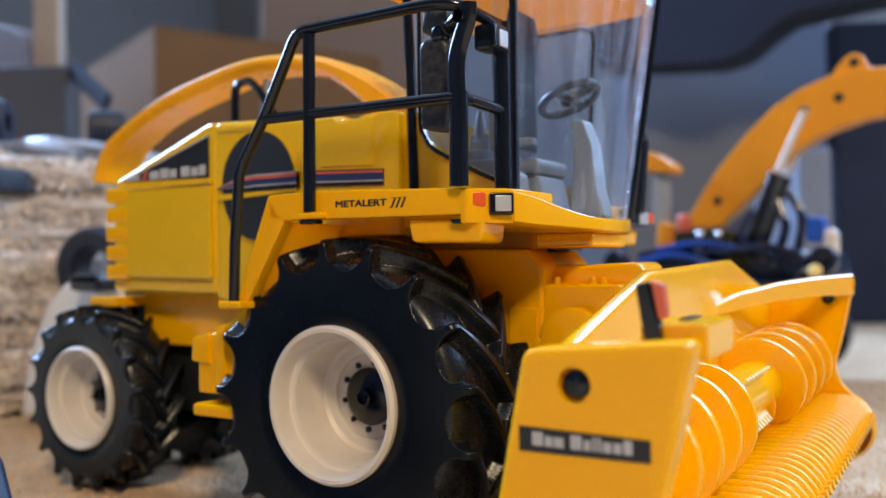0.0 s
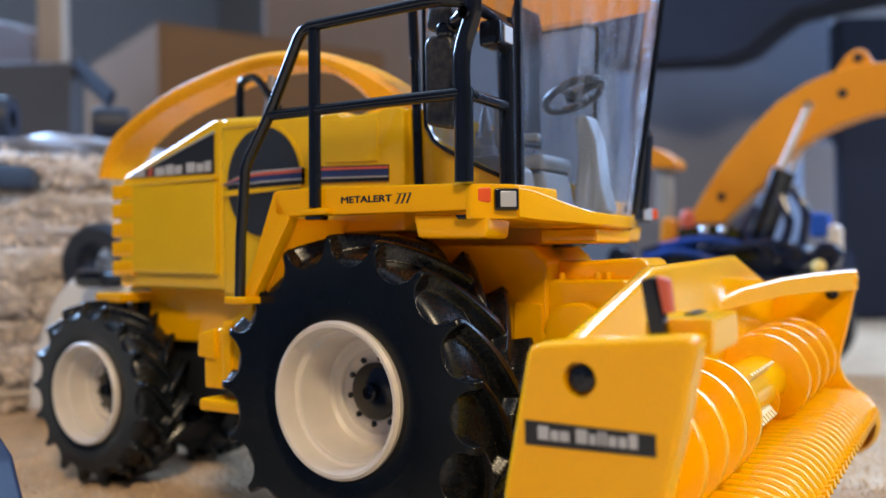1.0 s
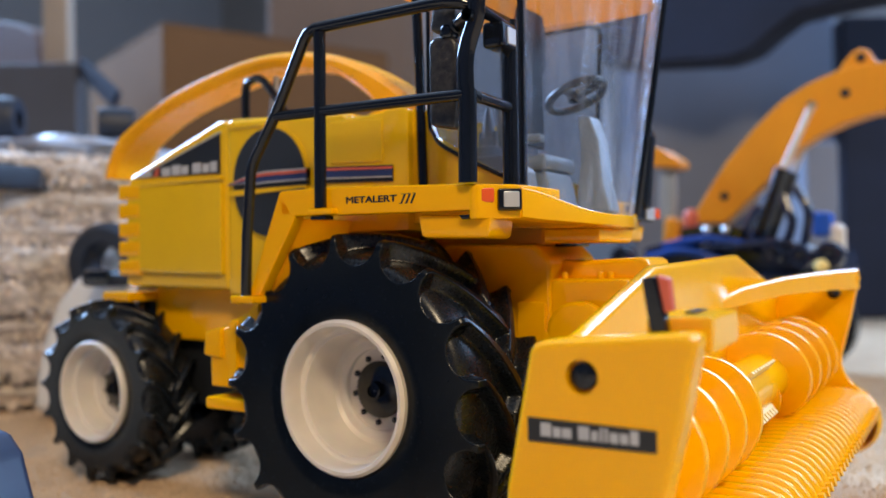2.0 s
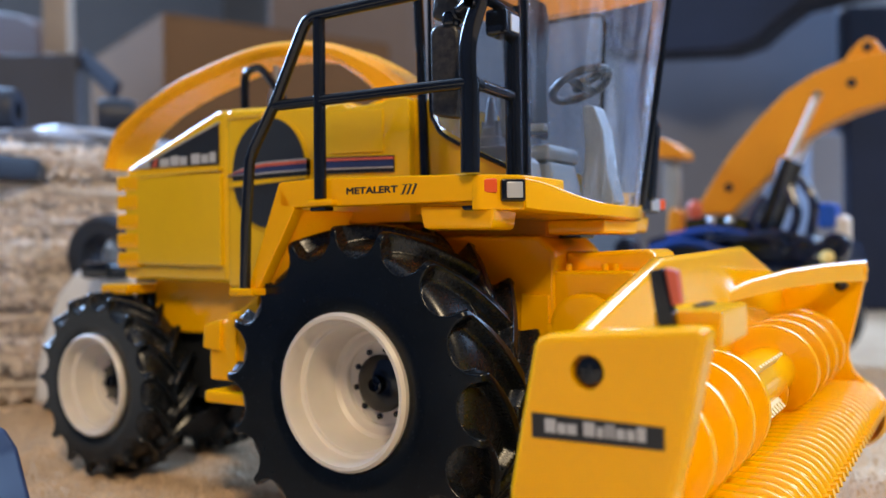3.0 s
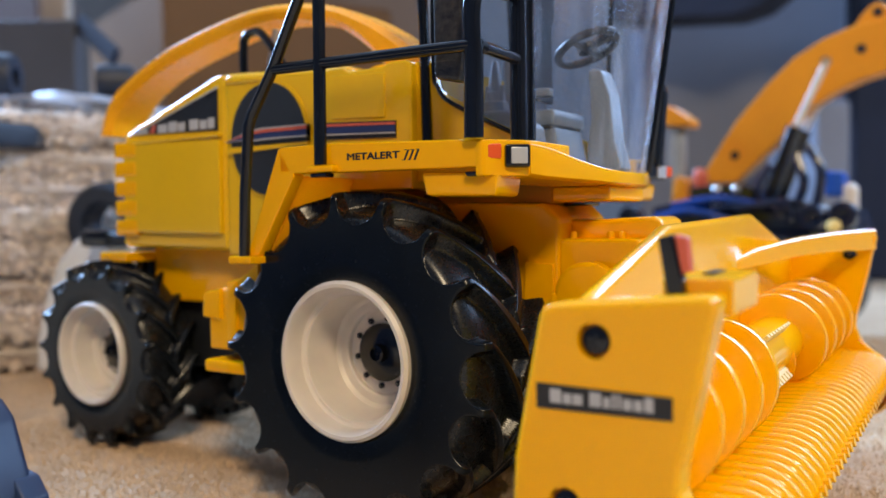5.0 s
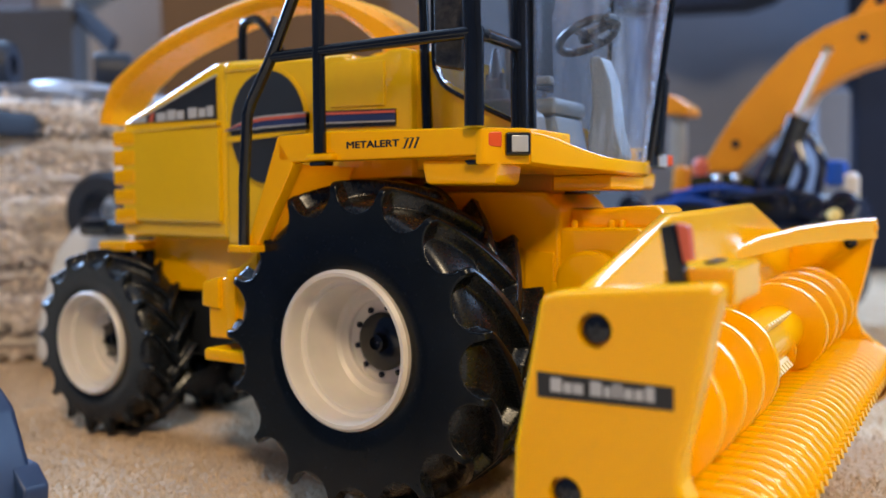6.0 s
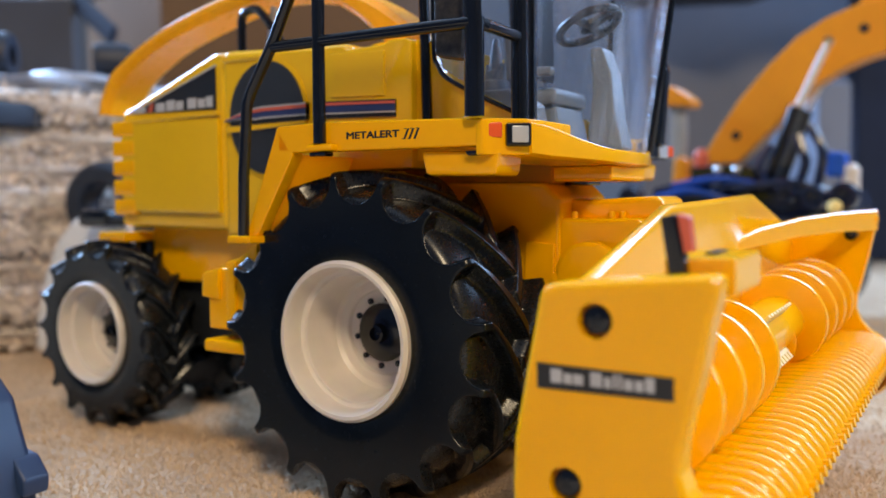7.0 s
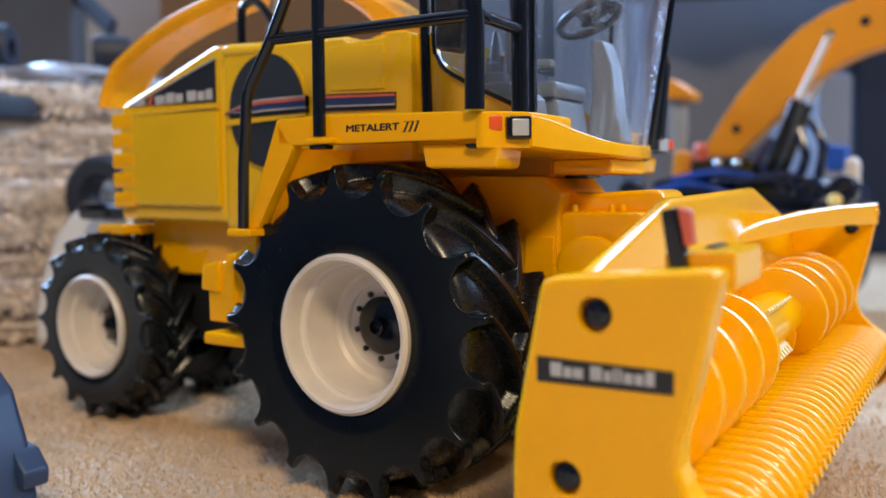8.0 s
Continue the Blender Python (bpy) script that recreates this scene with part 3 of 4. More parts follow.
part("cover_neck", prism([(0.0475, 0.0400), (0.0665, 0.0400), (0.0665, 0.0660), (0.0475, 0.0660)], 0.0340, 0.0440, bevel=0.001), YELLOW, front)
for x in (0.0505, 0.0640, 0.0610):
    part("stud", lathe([(0.0010, 0.0805), (0.0010, 0.0825), (0.0006, 0.0830), (0.0001, 0.0830)], (x, 0.0440 + (x - 0.05) * 0.2, 0), "z", n=10), YELLOW, front)

# cab
def cab_curve(grow=0.0, n=24):
    pts = []
    for i in range(n + 1):
        a = math.pi * (i / n) - math.pi / 2
        pts.append((0.0440 + (0.0155 + grow) * max(0.0, math.cos(a)) ** 0.8, YC + (0.0275 + grow) * math.sin(a)))
    return pts


cab = thing("cab", (0.02, YC, 0.1), "", "")
for k in ("label", "category"):
    if k in cab.keys():
        del cab[k]
cab.parent = harv
cab.location = Vector((0.02, YC, 0.1)) - harv.location


def C_part(name, bm, mat, label="", smooth=40, parent=None):
    return part(name, bm, mat, parent or cab, label, smooth)


def front_x(y):
    """The bowed front edge of the cab floor."""
    return 0.0645 - 4.93 * (y - 0.05) ** 2


RIM = [(front_x(y), y, zt, zb) for y, zt, zb in ((0.0075, 0.1060, 0.0974), (0.014, 0.1050, 0.0968), (0.024, 0.1026, 0.0964), (0.035, 0.1008, 0.0961), (0.046, 0.1002, 0.0959), (0.057, 0.1001, 0.0958),
                                                  (0.068, 0.1003, 0.0958), (0.078, 0.1008, 0.0959), (0.087, 0.1016, 0.0961), (0.0935, 0.1022, 0.0964))]


def floor_rim():
    bm = bmesh.new()
    half = smooth_line([(x, y, zt) for x, y, zt, zb in RIM], 4)
    low = smooth_line([(x, y, zb) for x, y, zt, zb in RIM], 4)
    outer = [(p, q.z) for p, q in zip(half, low)]
    rings = []
    for p, zb in outer:
        x, y, zt = p
        yin = YC + (y - YC) * 0.86
        rings.append([bm.verts.new(c) for c in ((x - 0.0012, y, zb), (x, y, zb + 0.0008), (x, y, zt - 0.0008), (x - 0.0003, y, zt - 0.0002), (x - 0.0012, y, zt), (x - 0.0200, yin, zt), (x - 0.0200, yin, zb))])
    for a, b in zip(rings, rings[1:]):
        for j in range(7):
            bm.faces.new((a[j], a[(j + 1) % 7], b[(j + 1) % 7], b[j]))
    bm.faces.new(rings[0])
    bm.faces.new(rings[-1][::-1])
    return bm


C_part("floor_rim", floor_rim(), YELLOW)
C_part("cab_floor", prism([(0.008, 0.032)] + [(x, y) for x, y in cab_curve(-0.0045)] + [(0.008, 2 * YC - 0.032)], 0.0980, 0.1000, "z"), GREYP, "grey cab floor")
C_part("front_sill", prism([(0.0430, 0.0915), (0.0620, 0.0915), (0.0620, 0.0960), (0.0430, 0.0960)], 0.044, 2 * YC - 0.044, bevel=0.0012), YELLOW)
C_part("lower_side", prism([(0.0060, 0.0985), (0.0480, 0.0985), (0.0480, 0.1065), (0.0400, 0.1110), (0.0180, 0.1215), (0.0135, 0.1265), (0.0125, 0.1330), (0.0060, 0.1345)], 0.0295, 0.0315), PAINT)
C_part("lower_side", prism([(0.0060, 0.0985), (0.0480, 0.0985), (0.0480, 0.1065), (0.0400, 0.1110), (0.0180, 0.1215), (0.0135, 0.1265), (0.0125, 0.1330), (0.0060, 0.1345)], 2 * YC - 0.0315, 2 * YC - 0.0295), PAINT)
C_part("window_seal", tube(smooth_line([(0.0125, 0.0290, 0.168), (0.0125, 0.0290, 0.1330), (0.0140, 0.0290, 0.1260), (0.0190, 0.0290, 0.1208), (0.0400, 0.0290, 0.1105), (0.0455, 0.0290, 0.1082)], 5), 0.0007, 8), BLACKP)
C_part("side_window", prism([(0.0130, 0.1320), (0.0150, 0.1250), (0.0400, 0.1110), (0.0440, 0.1100), (0.0440, 0.1700), (0.0130, 0.1700)], 0.0300, 0.0306), CLEAR, "clear plastic side window", smooth=0)
C_part("side_window", prism([(0.0130, 0.1320), (0.0150, 0.1250), (0.0400, 0.1110), (0.0440, 0.1100), (0.0440, 0.1700), (0.0130, 0.1700)], 2 * YC - 0.0306, 2 * YC - 0.0300), CLEAR, "clear plastic side window", smooth=0)
bm = bmesh.new()
prev = None
screen = [(0.0440, 0.0298), (0.0490, 0.0252)] + [(front_x(y) - 0.0012, y) for y in np.linspace(0.0235, 0.0880, 26)] + [(0.0530, 0.0910), (0.0440, 0.0905)]
for x, y in screen:
    k = min(1.0, (x - 0.044) / 0.014)
    cur = [bm.verts.new((x + 0.0130 * k * q, y, 0.1000 + 0.0860 * q)) for q in (0, 0.25, 0.5, 0.75, 1.0)]
    if prev:
        for j in range(4):
            bm.faces.new((prev[j], cur[j], cur[j + 1], prev[j + 1]))
    prev = cur
bmesh.ops.solidify(bm, geom=bm.faces[:], thickness=0.0006)
ws = C_part("windscreen", bm, CLEAR, "curved clear plastic windscreen", smooth=60)
ws.visible_shadow = False
for y in (0.0292, 2 * YC - 0.0292):
    C_part("pillar", tube([(0.0100, y, 0.1080), (0.0092, y, 0.1400), (0.0080, y, 0.1700)], 0.0016, 10), BLACKP)
C_part("pillar", tube([(0.0445, 0.0298, 0.1080), (0.0445, 0.0298, 0.1700)], 0.0013, 8), BLACKP)
C_part("pillar", tube([(0.0570, 0.0885, 0.1010), (0.0625, 0.0885, 0.1380), (0.0692, 0.0885, 0.1840)], 0.0012, 8), BLACKP)
roof = [(0.002, 0.026), (0.0440, 0.026)] + [(front_x(y) + 0.0065, y) for y in np.linspace(0.0240, 0.0900, 22)] + [(0.0440, 0.0930), (0.002, 0.0930)]
C_part("roof", prism(roof, 0.1690, 0.1740, "z", bevel=0.002), THIN, "orange-yellow cab roof")
C_part("window_seal", tube([(0.0120, 0.0850, 0.1665), (0.0420, 0.0850, 0.1668), (0.0455, 0.0850, 0.1655), (0.0462, 0.0850, 0.1630), (0.0452, 0.0850, 0.1450), (0.0440, 0.0850, 0.1150)], 0.0008, 8), BLACKP)
C_part("rear_wall", prism([(0.0055, 0.0985), (0.0085, 0.0985), (0.0085, 0.1345), (0.0055, 0.1345)], 0.0320, 2 * YC - 0.032), PAINT)
PALE = material("pale_grey_plastic", (0.17, 0.195, 0.22), 0.35, vary=0.06)
C_part("seat", box((0.0230, 0.054, 0.1150), (0.0400, 0.078, 0.1205), 0.002), PALE, "pale grey moulded seat")
C_part("seat_back", prism([(0.0225, 0.1190), (0.0265, 0.1190), (0.0245, 0.1380), (0.0210, 0.1380)], 0.054, 0.078, bevel=0.0015), PALE)
C_part("seat_base", prism([(0.0240, 0.1010), (0.0420, 0.1010), (0.0390, 0.1150), (0.0260, 0.1150)], 0.056, 0.076, bevel=0.001), PALE)
C_part("armrest", prism([(0.0260, 0.1240), (0.0400, 0.1235), (0.0400, 0.1262), (0.0260, 0.1268)], 0.0505, 0.0540, bevel=0.0008), PALE)
C_part("headrest", prism([(0.0540, 0.1640), (0.0560, 0.1700), (0.0720, 0.1700), (0.0745, 0.1640), (0.0740, 0.1520), (0.0715, 0.1490), (0.0725, 0.1240), (0.0610, 0.1240), (0.0600, 0.1490), (0.0545, 0.1520)], 0.0290, 0.0308, "x", bevel=0.0005), DARKG, "dark tall headrest")
C_part("console", prism([(0.0180, 0.1010), (0.0420, 0.1010), (0.0400, 0.1140), (0.0320, 0.1190), (0.0180, 0.1190)], 0.0380, 0.0480, bevel=0.0015), PALE, "pale grey side console")
for x in (0.022, 0.027, 0.032):
    C_part("lever", tube([(x, 0.043, 0.118), (x + 0.001, 0.043, 0.127)], 0.0008, 8), PALE)
C_part("boot_cover", lathe([(0.0045, 0.119), (0.0040, 0.122), (0.0032, 0.1225), (0.0030, 0.125), (0.0022, 0.1255), (0.0018, 0.130), (0.0008, 0.1345), (0.0001, 0.1345)], (0.0250, 0.0440, 0), "z", 18), PALE)
C_part("steering_column", prism([(0.0470, 0.1010), (0.0590, 0.1010), (0.0565, 0.1100), (0.0550, 0.1240), (0.0520, 0.1320), (0.0475, 0.1325), (0.0485, 0.1180), (0.0470, 0.1080)], 0.0610, 0.0700, bevel=0.0014), PALE)
C_part("dash_panel", prism([(0.0400, 0.0995), (0.0570, 0.0995), (0.0560, 0.1015), (0.0410, 0.1020)], 0.0420, 0.0730, bevel=0.0008), PALE)
bm = bmesh.new()
ring = [(0.0092 * math.cos(2 * math.pi * i / 28), 0.0092 * math.sin(2 * math.pi * i / 28), 0) for i in range(29)]
add_tube(bm, ring, 0.0013, 8)
add_tube(bm, [(0, 0.0088, 0), (0, -0.0088, 0)], 0.0014, 8)
add_tube(bm, [(0, 0, 0), (0.0088, 0, 0)], 0.0016, 8)
add_lathe(bm, [(0.003, -0.001), (0.003, 0.0008), (0.0002, 0.001)], (0, 0, 0), "z", 16)
bmesh.ops.transform(bm, verts=bm.verts, matrix=pose(0.0490, 0.0580, 0.1380, -6, -24, 0))
C_part("steering_wheel", bm, DARKG, "black steering wheel")

# railing round the platform
def rail(pts, r=0.0017, k=0, flat=1.0):
    H_part("rail", tube(smooth_line(pts, k) if k else pts, r, 12, flat), BLACKP)


RY = -0.003
rail([(-0.0345, RY, 0.0764), (-0.0338, RY, 0.0950), (-0.0318, RY, 0.1150), (-0.0300, RY, 0.1185), (-0.0214, RY, 0.1310), (-0.0100, RY, 0.1515), (-0.0085, RY, 0.1533), (-0.0055, RY, 0.1545),
      (0.0340, RY, 0.1548), (0.0390, RY, 0.1546), (0.0430, -0.0020, 0.1540), (0.0455, 0.0005, 0.1532), (0.0470, 0.0170, 0.1520)], 0.0017)
rail([(-0.0040, RY, 0.1530), (-0.0043, RY, 0.1025)], 0.0018)
rail([(-0.0214, RY, 0.1305), (0.0448, RY, 0.1298)], 0.0016)
rail([(0.0448, RY, 0.1295), (0.0470, 0.0000, 0.1293), (0.0470, 0.0175, 0.1289)], 0.0016)
rail([(0.0450, RY + 0.0005, 0.1070), (0.0452, RY + 0.0005, 0.1310)], 0.0026, flat=0.8)
rail([(0.0448, RY + 0.0005, 0.1290), (0.0446, RY + 0.0005, 0.1374), (0.0456, RY + 0.0005, 0.1430), (0.0479, RY + 0.0005, 0.1490), (0.0486, RY, 0.1535)], 0.0025, 5, 0.7)
rail([(0.0470, 0.0175, 0.1070), (0.0470, 0.0175, 0.1530)], 0.0024, flat=0.8)

# mirror, its arm and the work lamp on the railing
mirror = H_part("mirror", prism([(0.0304, 0.1235), (0.0385, 0.1218), (0.0396, 0.1300), (0.0394, 0.1455), (0.0375, 0.1472), (0.0318, 0.1476), (0.0302, 0.1455)], 0.0015, 0.0065, bevel=0.0014), DUSTY, "dusty black mirror")
part("mirror_back", prism([(0.0310, 0.1488), (0.0396, 0.1472), (0.0400, 0.1545), (0.0318, 0.1558)], 0.0010, 0.0070, bevel=0.0016), DUSTY, mirror)
part("mirror_hinge", lathe([(0.0022, 0.1465), (0.0026, 0.1472), (0.0026, 0.1492), (0.0022, 0.1500)], (0.0365, 0.0030, 0), "z", 12, cap=True), BLACKP, mirror)
part("mirror_arm", tube([(0.0395, 0.0030, 0.1500), (0.0440, 0.0000, 0.1505), (0.0470, -0.0015, 0.1500)], 0.0022, 10), BLACKP, mirror)
part("pivot", lathe([(0.0016, -0.003), (0.0016, 0.001), (0.0002, 0.0012)], (0.0472, -0.003, 0.1495), n=12), BLACKP, mirror)
wl = H_part("work_light", box((0.0432, 0.0085, 0.1440), (0.0500, 0.0165, 0.1512), 0.0012), BLACKP, "black work light with silver lens")
part("lens", box((0.0497, 0.0108, 0.1450), (0.0504, 0.0152, 0.1495), 0.0003), SILVER, wl, "silver lens")

# discharge spout
def spout():
    up = [(-0.1728, 0.1245), (-0.1700, 0.1325), (-0.1625, 0.1425), (-0.1500, 0.1490), (-0.1385, 0.1540), (-0.1212, 0.1595), (-0.0890, 0.1655), (-0.0660, 0.1660), (-0.0437, 0.1623), (-0.0284, 0.1560), (-0.0140, 0.1470), (-0.0035, 0.1366), (-0.0007, 0.1272)]
    lo = [(-0.1670, 0.1240), (-0.1640, 0.1310), (-0.1580, 0.1370), (-0.1500, 0.1420), (-0.1370, 0.1478), (-0.1190, 0.1532), (-0.0890, 0.1595), (-0.0680, 0.1607), (-0.0470, 0.1570), (-0.0340, 0.1505), (-0.0240, 0.1425), (-0.0185, 0.1347), (-0.0170, 0.1272)]
    U = smooth_line([(x, 0, z) for x, z in up], 4)
    D = smooth_line([(x, 0, z) for x, z in lo], 4)
    bm = bmesh.new()
    rings = []
    for a, b in zip(U, D):
        h, r = 0.0105, 0.0022
        n = (a - b).normalized()
        ring = []
        for p, y, off in ((a, -h + 0.003, 0), (a, -h, -r), (b, -h, r), (b, -h + 0.003, 0), (b, h - 0.003, 0), (b, h, r), (a, h, -r), (a, h - 0.003, 0)):
            q = p + n * off
            ring.append(bm.verts.new((q.x, YC + y, q.z)))
        rings.append(ring)
    for a, b in zip(rings, rings[1:]):
        for j in range(8):
            bm.faces.new((a[j], a[(j + 1) % 8], b[(j + 1) % 8], b[j]))
    bm.faces.new(rings[0])
    bm.faces.new(rings[-1])
    return bm


H_part("spout", spout(), SPOUTY, "orange-yellow arched discharge spout", smooth=30)
H_part("spout_neck", lathe([(0.013, 0.130), (0.013, 0.137), (0.010, 0.139)], (-0.020, YC, 0), "z", 28), YELLOW)
H_part("spout_bracket", tube(smooth_line([(-0.0827, YC - 0.012, 0.1346), (-0.0827, YC - 0.012, 0.1530), (-0.0788, YC - 0.012, 0.1564), (-0.0730, YC - 0.012, 0.1550), (-0.0633, YC - 0.012, 0.1433), (-0.0594, YC - 0.012, 0.1346)], 4), 0.0016, 8), BLACKP, "black spout bracket")
H_part("spout_ram", tube([(-0.0779, YC - 0.006, 0.1327), (-0.0720, YC - 0.006, 0.1579)], 0.0012, 10), STEEL, "steel ram")

far_mirror = H_part("mirror", prism([(0.0492, 0.1040), (0.0538, 0.1040), (0.0560, 0.1300), (0.0548, 0.1337), (0.0528, 0.1337)], 0.1080, 0.1130, bevel=0.001), BLACKP, "black mirror on the far side")

# ---- pickup header ----
hdr = thing("pickup_header", (0.095, YC, 0), "yellow plastic pickup header with spiral auger and tines", "toy implement")
PY0, PY1 = -0.042, 0.170


def D_part(name, bm, mat, label="", parent=None, smooth=40):
    return part(name, bm, mat, parent or hdr, label, smooth)


END = [(0.0765, 0.0060), (0.0766, 0.0330), (0.0772, 0.0418), (0.0800, 0.0550), (0.0832, 0.0702), (0.0850, 0.0714), (0.1148, 0.0740), (0.1161, 0.0728), (0.1144, 0.0659), (0.1129, 0.0582), (0.1110, 0.0503), (0.1092, 0.0432), (0.1090, 0.0390), (0.1106, 0.0346), (0.1150, 0.0300), (0.1190, 0.0230), (0.1170, 0.0120), (0.1060, 0.0050), (0.0900, 0.0040)]
near = D_part("end_plate", prism(END, PY0, PY0 + 0.0078, bevel=0.0015, seg=4), YELLOW, smooth=0)
far = D_part("end_plate", prism(END, PY1 - 0.0030, PY1, bevel=0.0009), YELLOW)
SCREWS = ((0.0940, 0.0650), (0.0878, 0.0342))


def sink_holes(ob, spots, r, y0, depth):
    """Cuts round blind holes into a plate's outer face."""
    cut = bmesh.new()
    for x, z in spots:
        add_lathe(cut, [(r, y0 - 0.002), (r, y0 + depth)], (x, 0, z), n=36, cap=True)
    bmesh.ops.recalc_face_normals(cut, faces=cut.faces)
    bmesh.ops.translate(cut, verts=cut.verts, vec=-origin(ob))
    me = bpy.data.meshes.new("cutter")
    cut.to_mesh(me)
    cut.free()
    tool = new("cutter", me)
    tool.parent = ob
    mod = ob.modifiers.new("holes", "BOOLEAN")
    mod.object, mod.operation, mod.solver = tool, "DIFFERENCE", "EXACT"
    done = bpy.data.meshes.new_from_object(ob.evaluated_get(bpy.context.evaluated_depsgraph_get()))
    ob.modifiers.clear()
    ob.data = done
    bpy.data.objects.remove(tool)


sink_holes(near, SCREWS, 0.0033, PY0, 0.0024)
for x, z in SCREWS:
    sc = D_part("screw", lathe([(0.0026, 0.0026), (0.0026, 0.0008), (0.0019, 0.0003), (0.0001, 0.0002)], (x, PY0, z), n=24), BLACKP, "black cross-head screw", near)
    for a in (30, 120):
        bm = box((-0.0013, -0.0001, -0.00022), (0.0013, 0.0006, 0.00022))
        bmesh.ops.transform(bm, verts=bm.verts, matrix=pose(x, PY0, z, 0, a, 0))
        D_part("screw_slot", bm, DARKG, "", near, 0)
D_part("decal", prism([(0.0826, 0.0519), (0.1083, 0.0522), (0.1083, 0.0562), (0.0826, 0.0566)], PY0 - 0.00025, PY0 + 0.001), DECAL, "black decal with pale bars", near, 0)
for k, (x0, x1) in enumerate(((0.0846, 0.0868), (0.0872, 0.0888), (0.0891, 0.0910), (0.0924, 0.0946), (0.0950, 0.0963), (0.0967, 0.0973), (0.0977, 0.0983), (0.0987, 0.1003), (0.1007, 0.1022), (0.1026, 0.1042))):
    zb = 0.0532 + (x0 - 0.0846) * 0.005
    tall = k in (0, 3, 5, 6, 9)
    D_part("decal_bar", box((x0 + 0.0008, PY0 - 0.0004, zb), (x1 + 0.0008, PY0 + 0.001, zb + (0.0026 if tall else 0.0019))), DECALG, "", near, 0)
# back wall, raised in the middle
wall = D_part("back_wall", prism([(PY0 + 0.004, 0.0150), (PY1 - 0.002, 0.0150), (PY1 - 0.002, 0.0670), (0.1650, 0.0690), (0.1090, 0.0832), (0.0250, 0.0830), (-0.0228, 0.0705), (PY0 + 0.004, 0.0690)], 0.0822, 0.0862, "x", bevel=0.0017, seg=4), YELLOW)
D_part("trough", prism([(0.0840, 0.0150), (0.0860, 0.0400), (0.0840, 0.0400), (0.0820, 0.0150)], PY0 + 0.006, PY1 - 0.004), YELLOW, "", wall)
# a guard beam runs from the middle of the back wall to the far plate's front corner
BEAM = [(0.0846, 0.0825, 0.0660, 0.0684), (0.0907, 0.0994, 0.0675, 0.0727), (0.0983, 0.1208, 0.0690, 0.0748), (0.1056, 0.1410, 0.0690, 0.0755), (0.1122, 0.1594, 0.0683, 0.0756), (0.1155, 0.1690, 0.0680, 0.0755)]
bm = bmesh.new()
prev = None
for x, y, z0, z1 in BEAM:
    cur = [bm.verts.new((x + dx, y + dy, z)) for dx, dy, z in ((0, 0, z0), (0, 0, z1 - 0.0006), (-0.0006, 0.0004, z1), (-0.0020, 0.0010, z1), (-0.0020, 0.0010, z1 - 0.0014), (-0.0016, 0.0006, z1 - 0.0016), (-0.0016, 0.0006, z0))]
    if prev:
        for j in range(7):
            bm.faces.new((prev[j], prev[(j + 1) % 7], cur[(j + 1) % 7], cur[j]))
    else:
        bm.faces.new(cur)
    prev = cur
bm.faces.new(prev[::-1])
D_part("guard_beam", bm, YELLOW)
D_part("tine_pin", tube([(0.1069, PY1 - 0.004, 0.0672), (0.1095, PY1 - 0.006, 0.0664)], 0.0005, 6), BLACKP)
D_part("guard_arm", prism([(0.1040, 0.0698), (0.1166, 0.0696), (0.1166, 0.0762), (0.1040, 0.0757)], -0.0345, -0.0165, bevel=0.0007), YELLOW, "yellow guard arm")
D_part("guard_arm_label", box((0.1092, -0.0270, 0.0757), (0.1112, -0.0190, 0.0763)), DECAL, "black label")
D_part("far_screw", lathe([(0.0022, -0.0046), (0.0022, -0.0036), (0.0001, -0.0048)], (0.1069, PY1, 0.0665), n=14), BLACKP, "black screw", far)
# marker board
mk = D_part("marker_board", prism([(0.1056, 0.0730), (0.1088, 0.0730), (0.1082, 0.0765), (0.1066, 0.0838), (0.1040, 0.0832), (0.1050, 0.0765)], -0.0365, -0.0335, bevel=0.0004), BLACKP, "black marker with orange reflector")
D_part("reflector", prism([(0.1082, 0.0768), (0.1098, 0.0772), (0.1092, 0.0832), (0.1069, 0.0838)], -0.0362, -0.0338, bevel=0.0003), DECALR, "orange reflector", mk)
# auger
AX, AZ, AR = 0.0955, 0.0443, 0.0147
D_part("auger_tube", lathe([(0.0080, PY0 + 0.007), (0.0080, PY1 - 0.004)], (AX, 0, AZ), n=28), YELLOW)


def flight(y0, y1, turns, hand):
    bm = bmesh.new()
    n = int(turns * 36)
    prev = None
    for i in range(n + 1):
        a = hand * 2 * math.pi * i / 36
        y = y0 + (y1 - y0) * i / n
        c, s = math.cos(a), math.sin(a)
        k = max(0.04, min(1.0, i / 10, (n - i) / 10))      # the flight runs out at both ends
        cur = [bm.verts.new((AX + (0.0076 + (r - 0.0076) * k) * c, y + o * k, AZ + (0.0076 + (r - 0.0076) * k) * s)) for r, o in ((0.0078, -0.0024), (0.0092, -0.0020), (AR - 0.0012, -0.0015), (AR - 0.0003, -0.0011), (AR, 0), (AR - 0.0003, 0.0011), (AR - 0.0012, 0.0015), (0.0092, 0.0020), (0.0078, 0.0024))]
        if prev:
            for j in range(8):
                bm.faces.new((prev[j], prev[j + 1], cur[j + 1], cur[j]))
        else:
            bm.faces.new(cur[::-1])
        prev = cur
    bm.faces.new(prev)
    return bm


D_part("auger_flight", flight(PY0 + 0.009, 0.0480, 5.0, 1), YELLOW, smooth=50)
D_part("auger_flight", flight(0.0820, PY1 - 0.006, 4.75, -1), YELLOW, smooth=50)
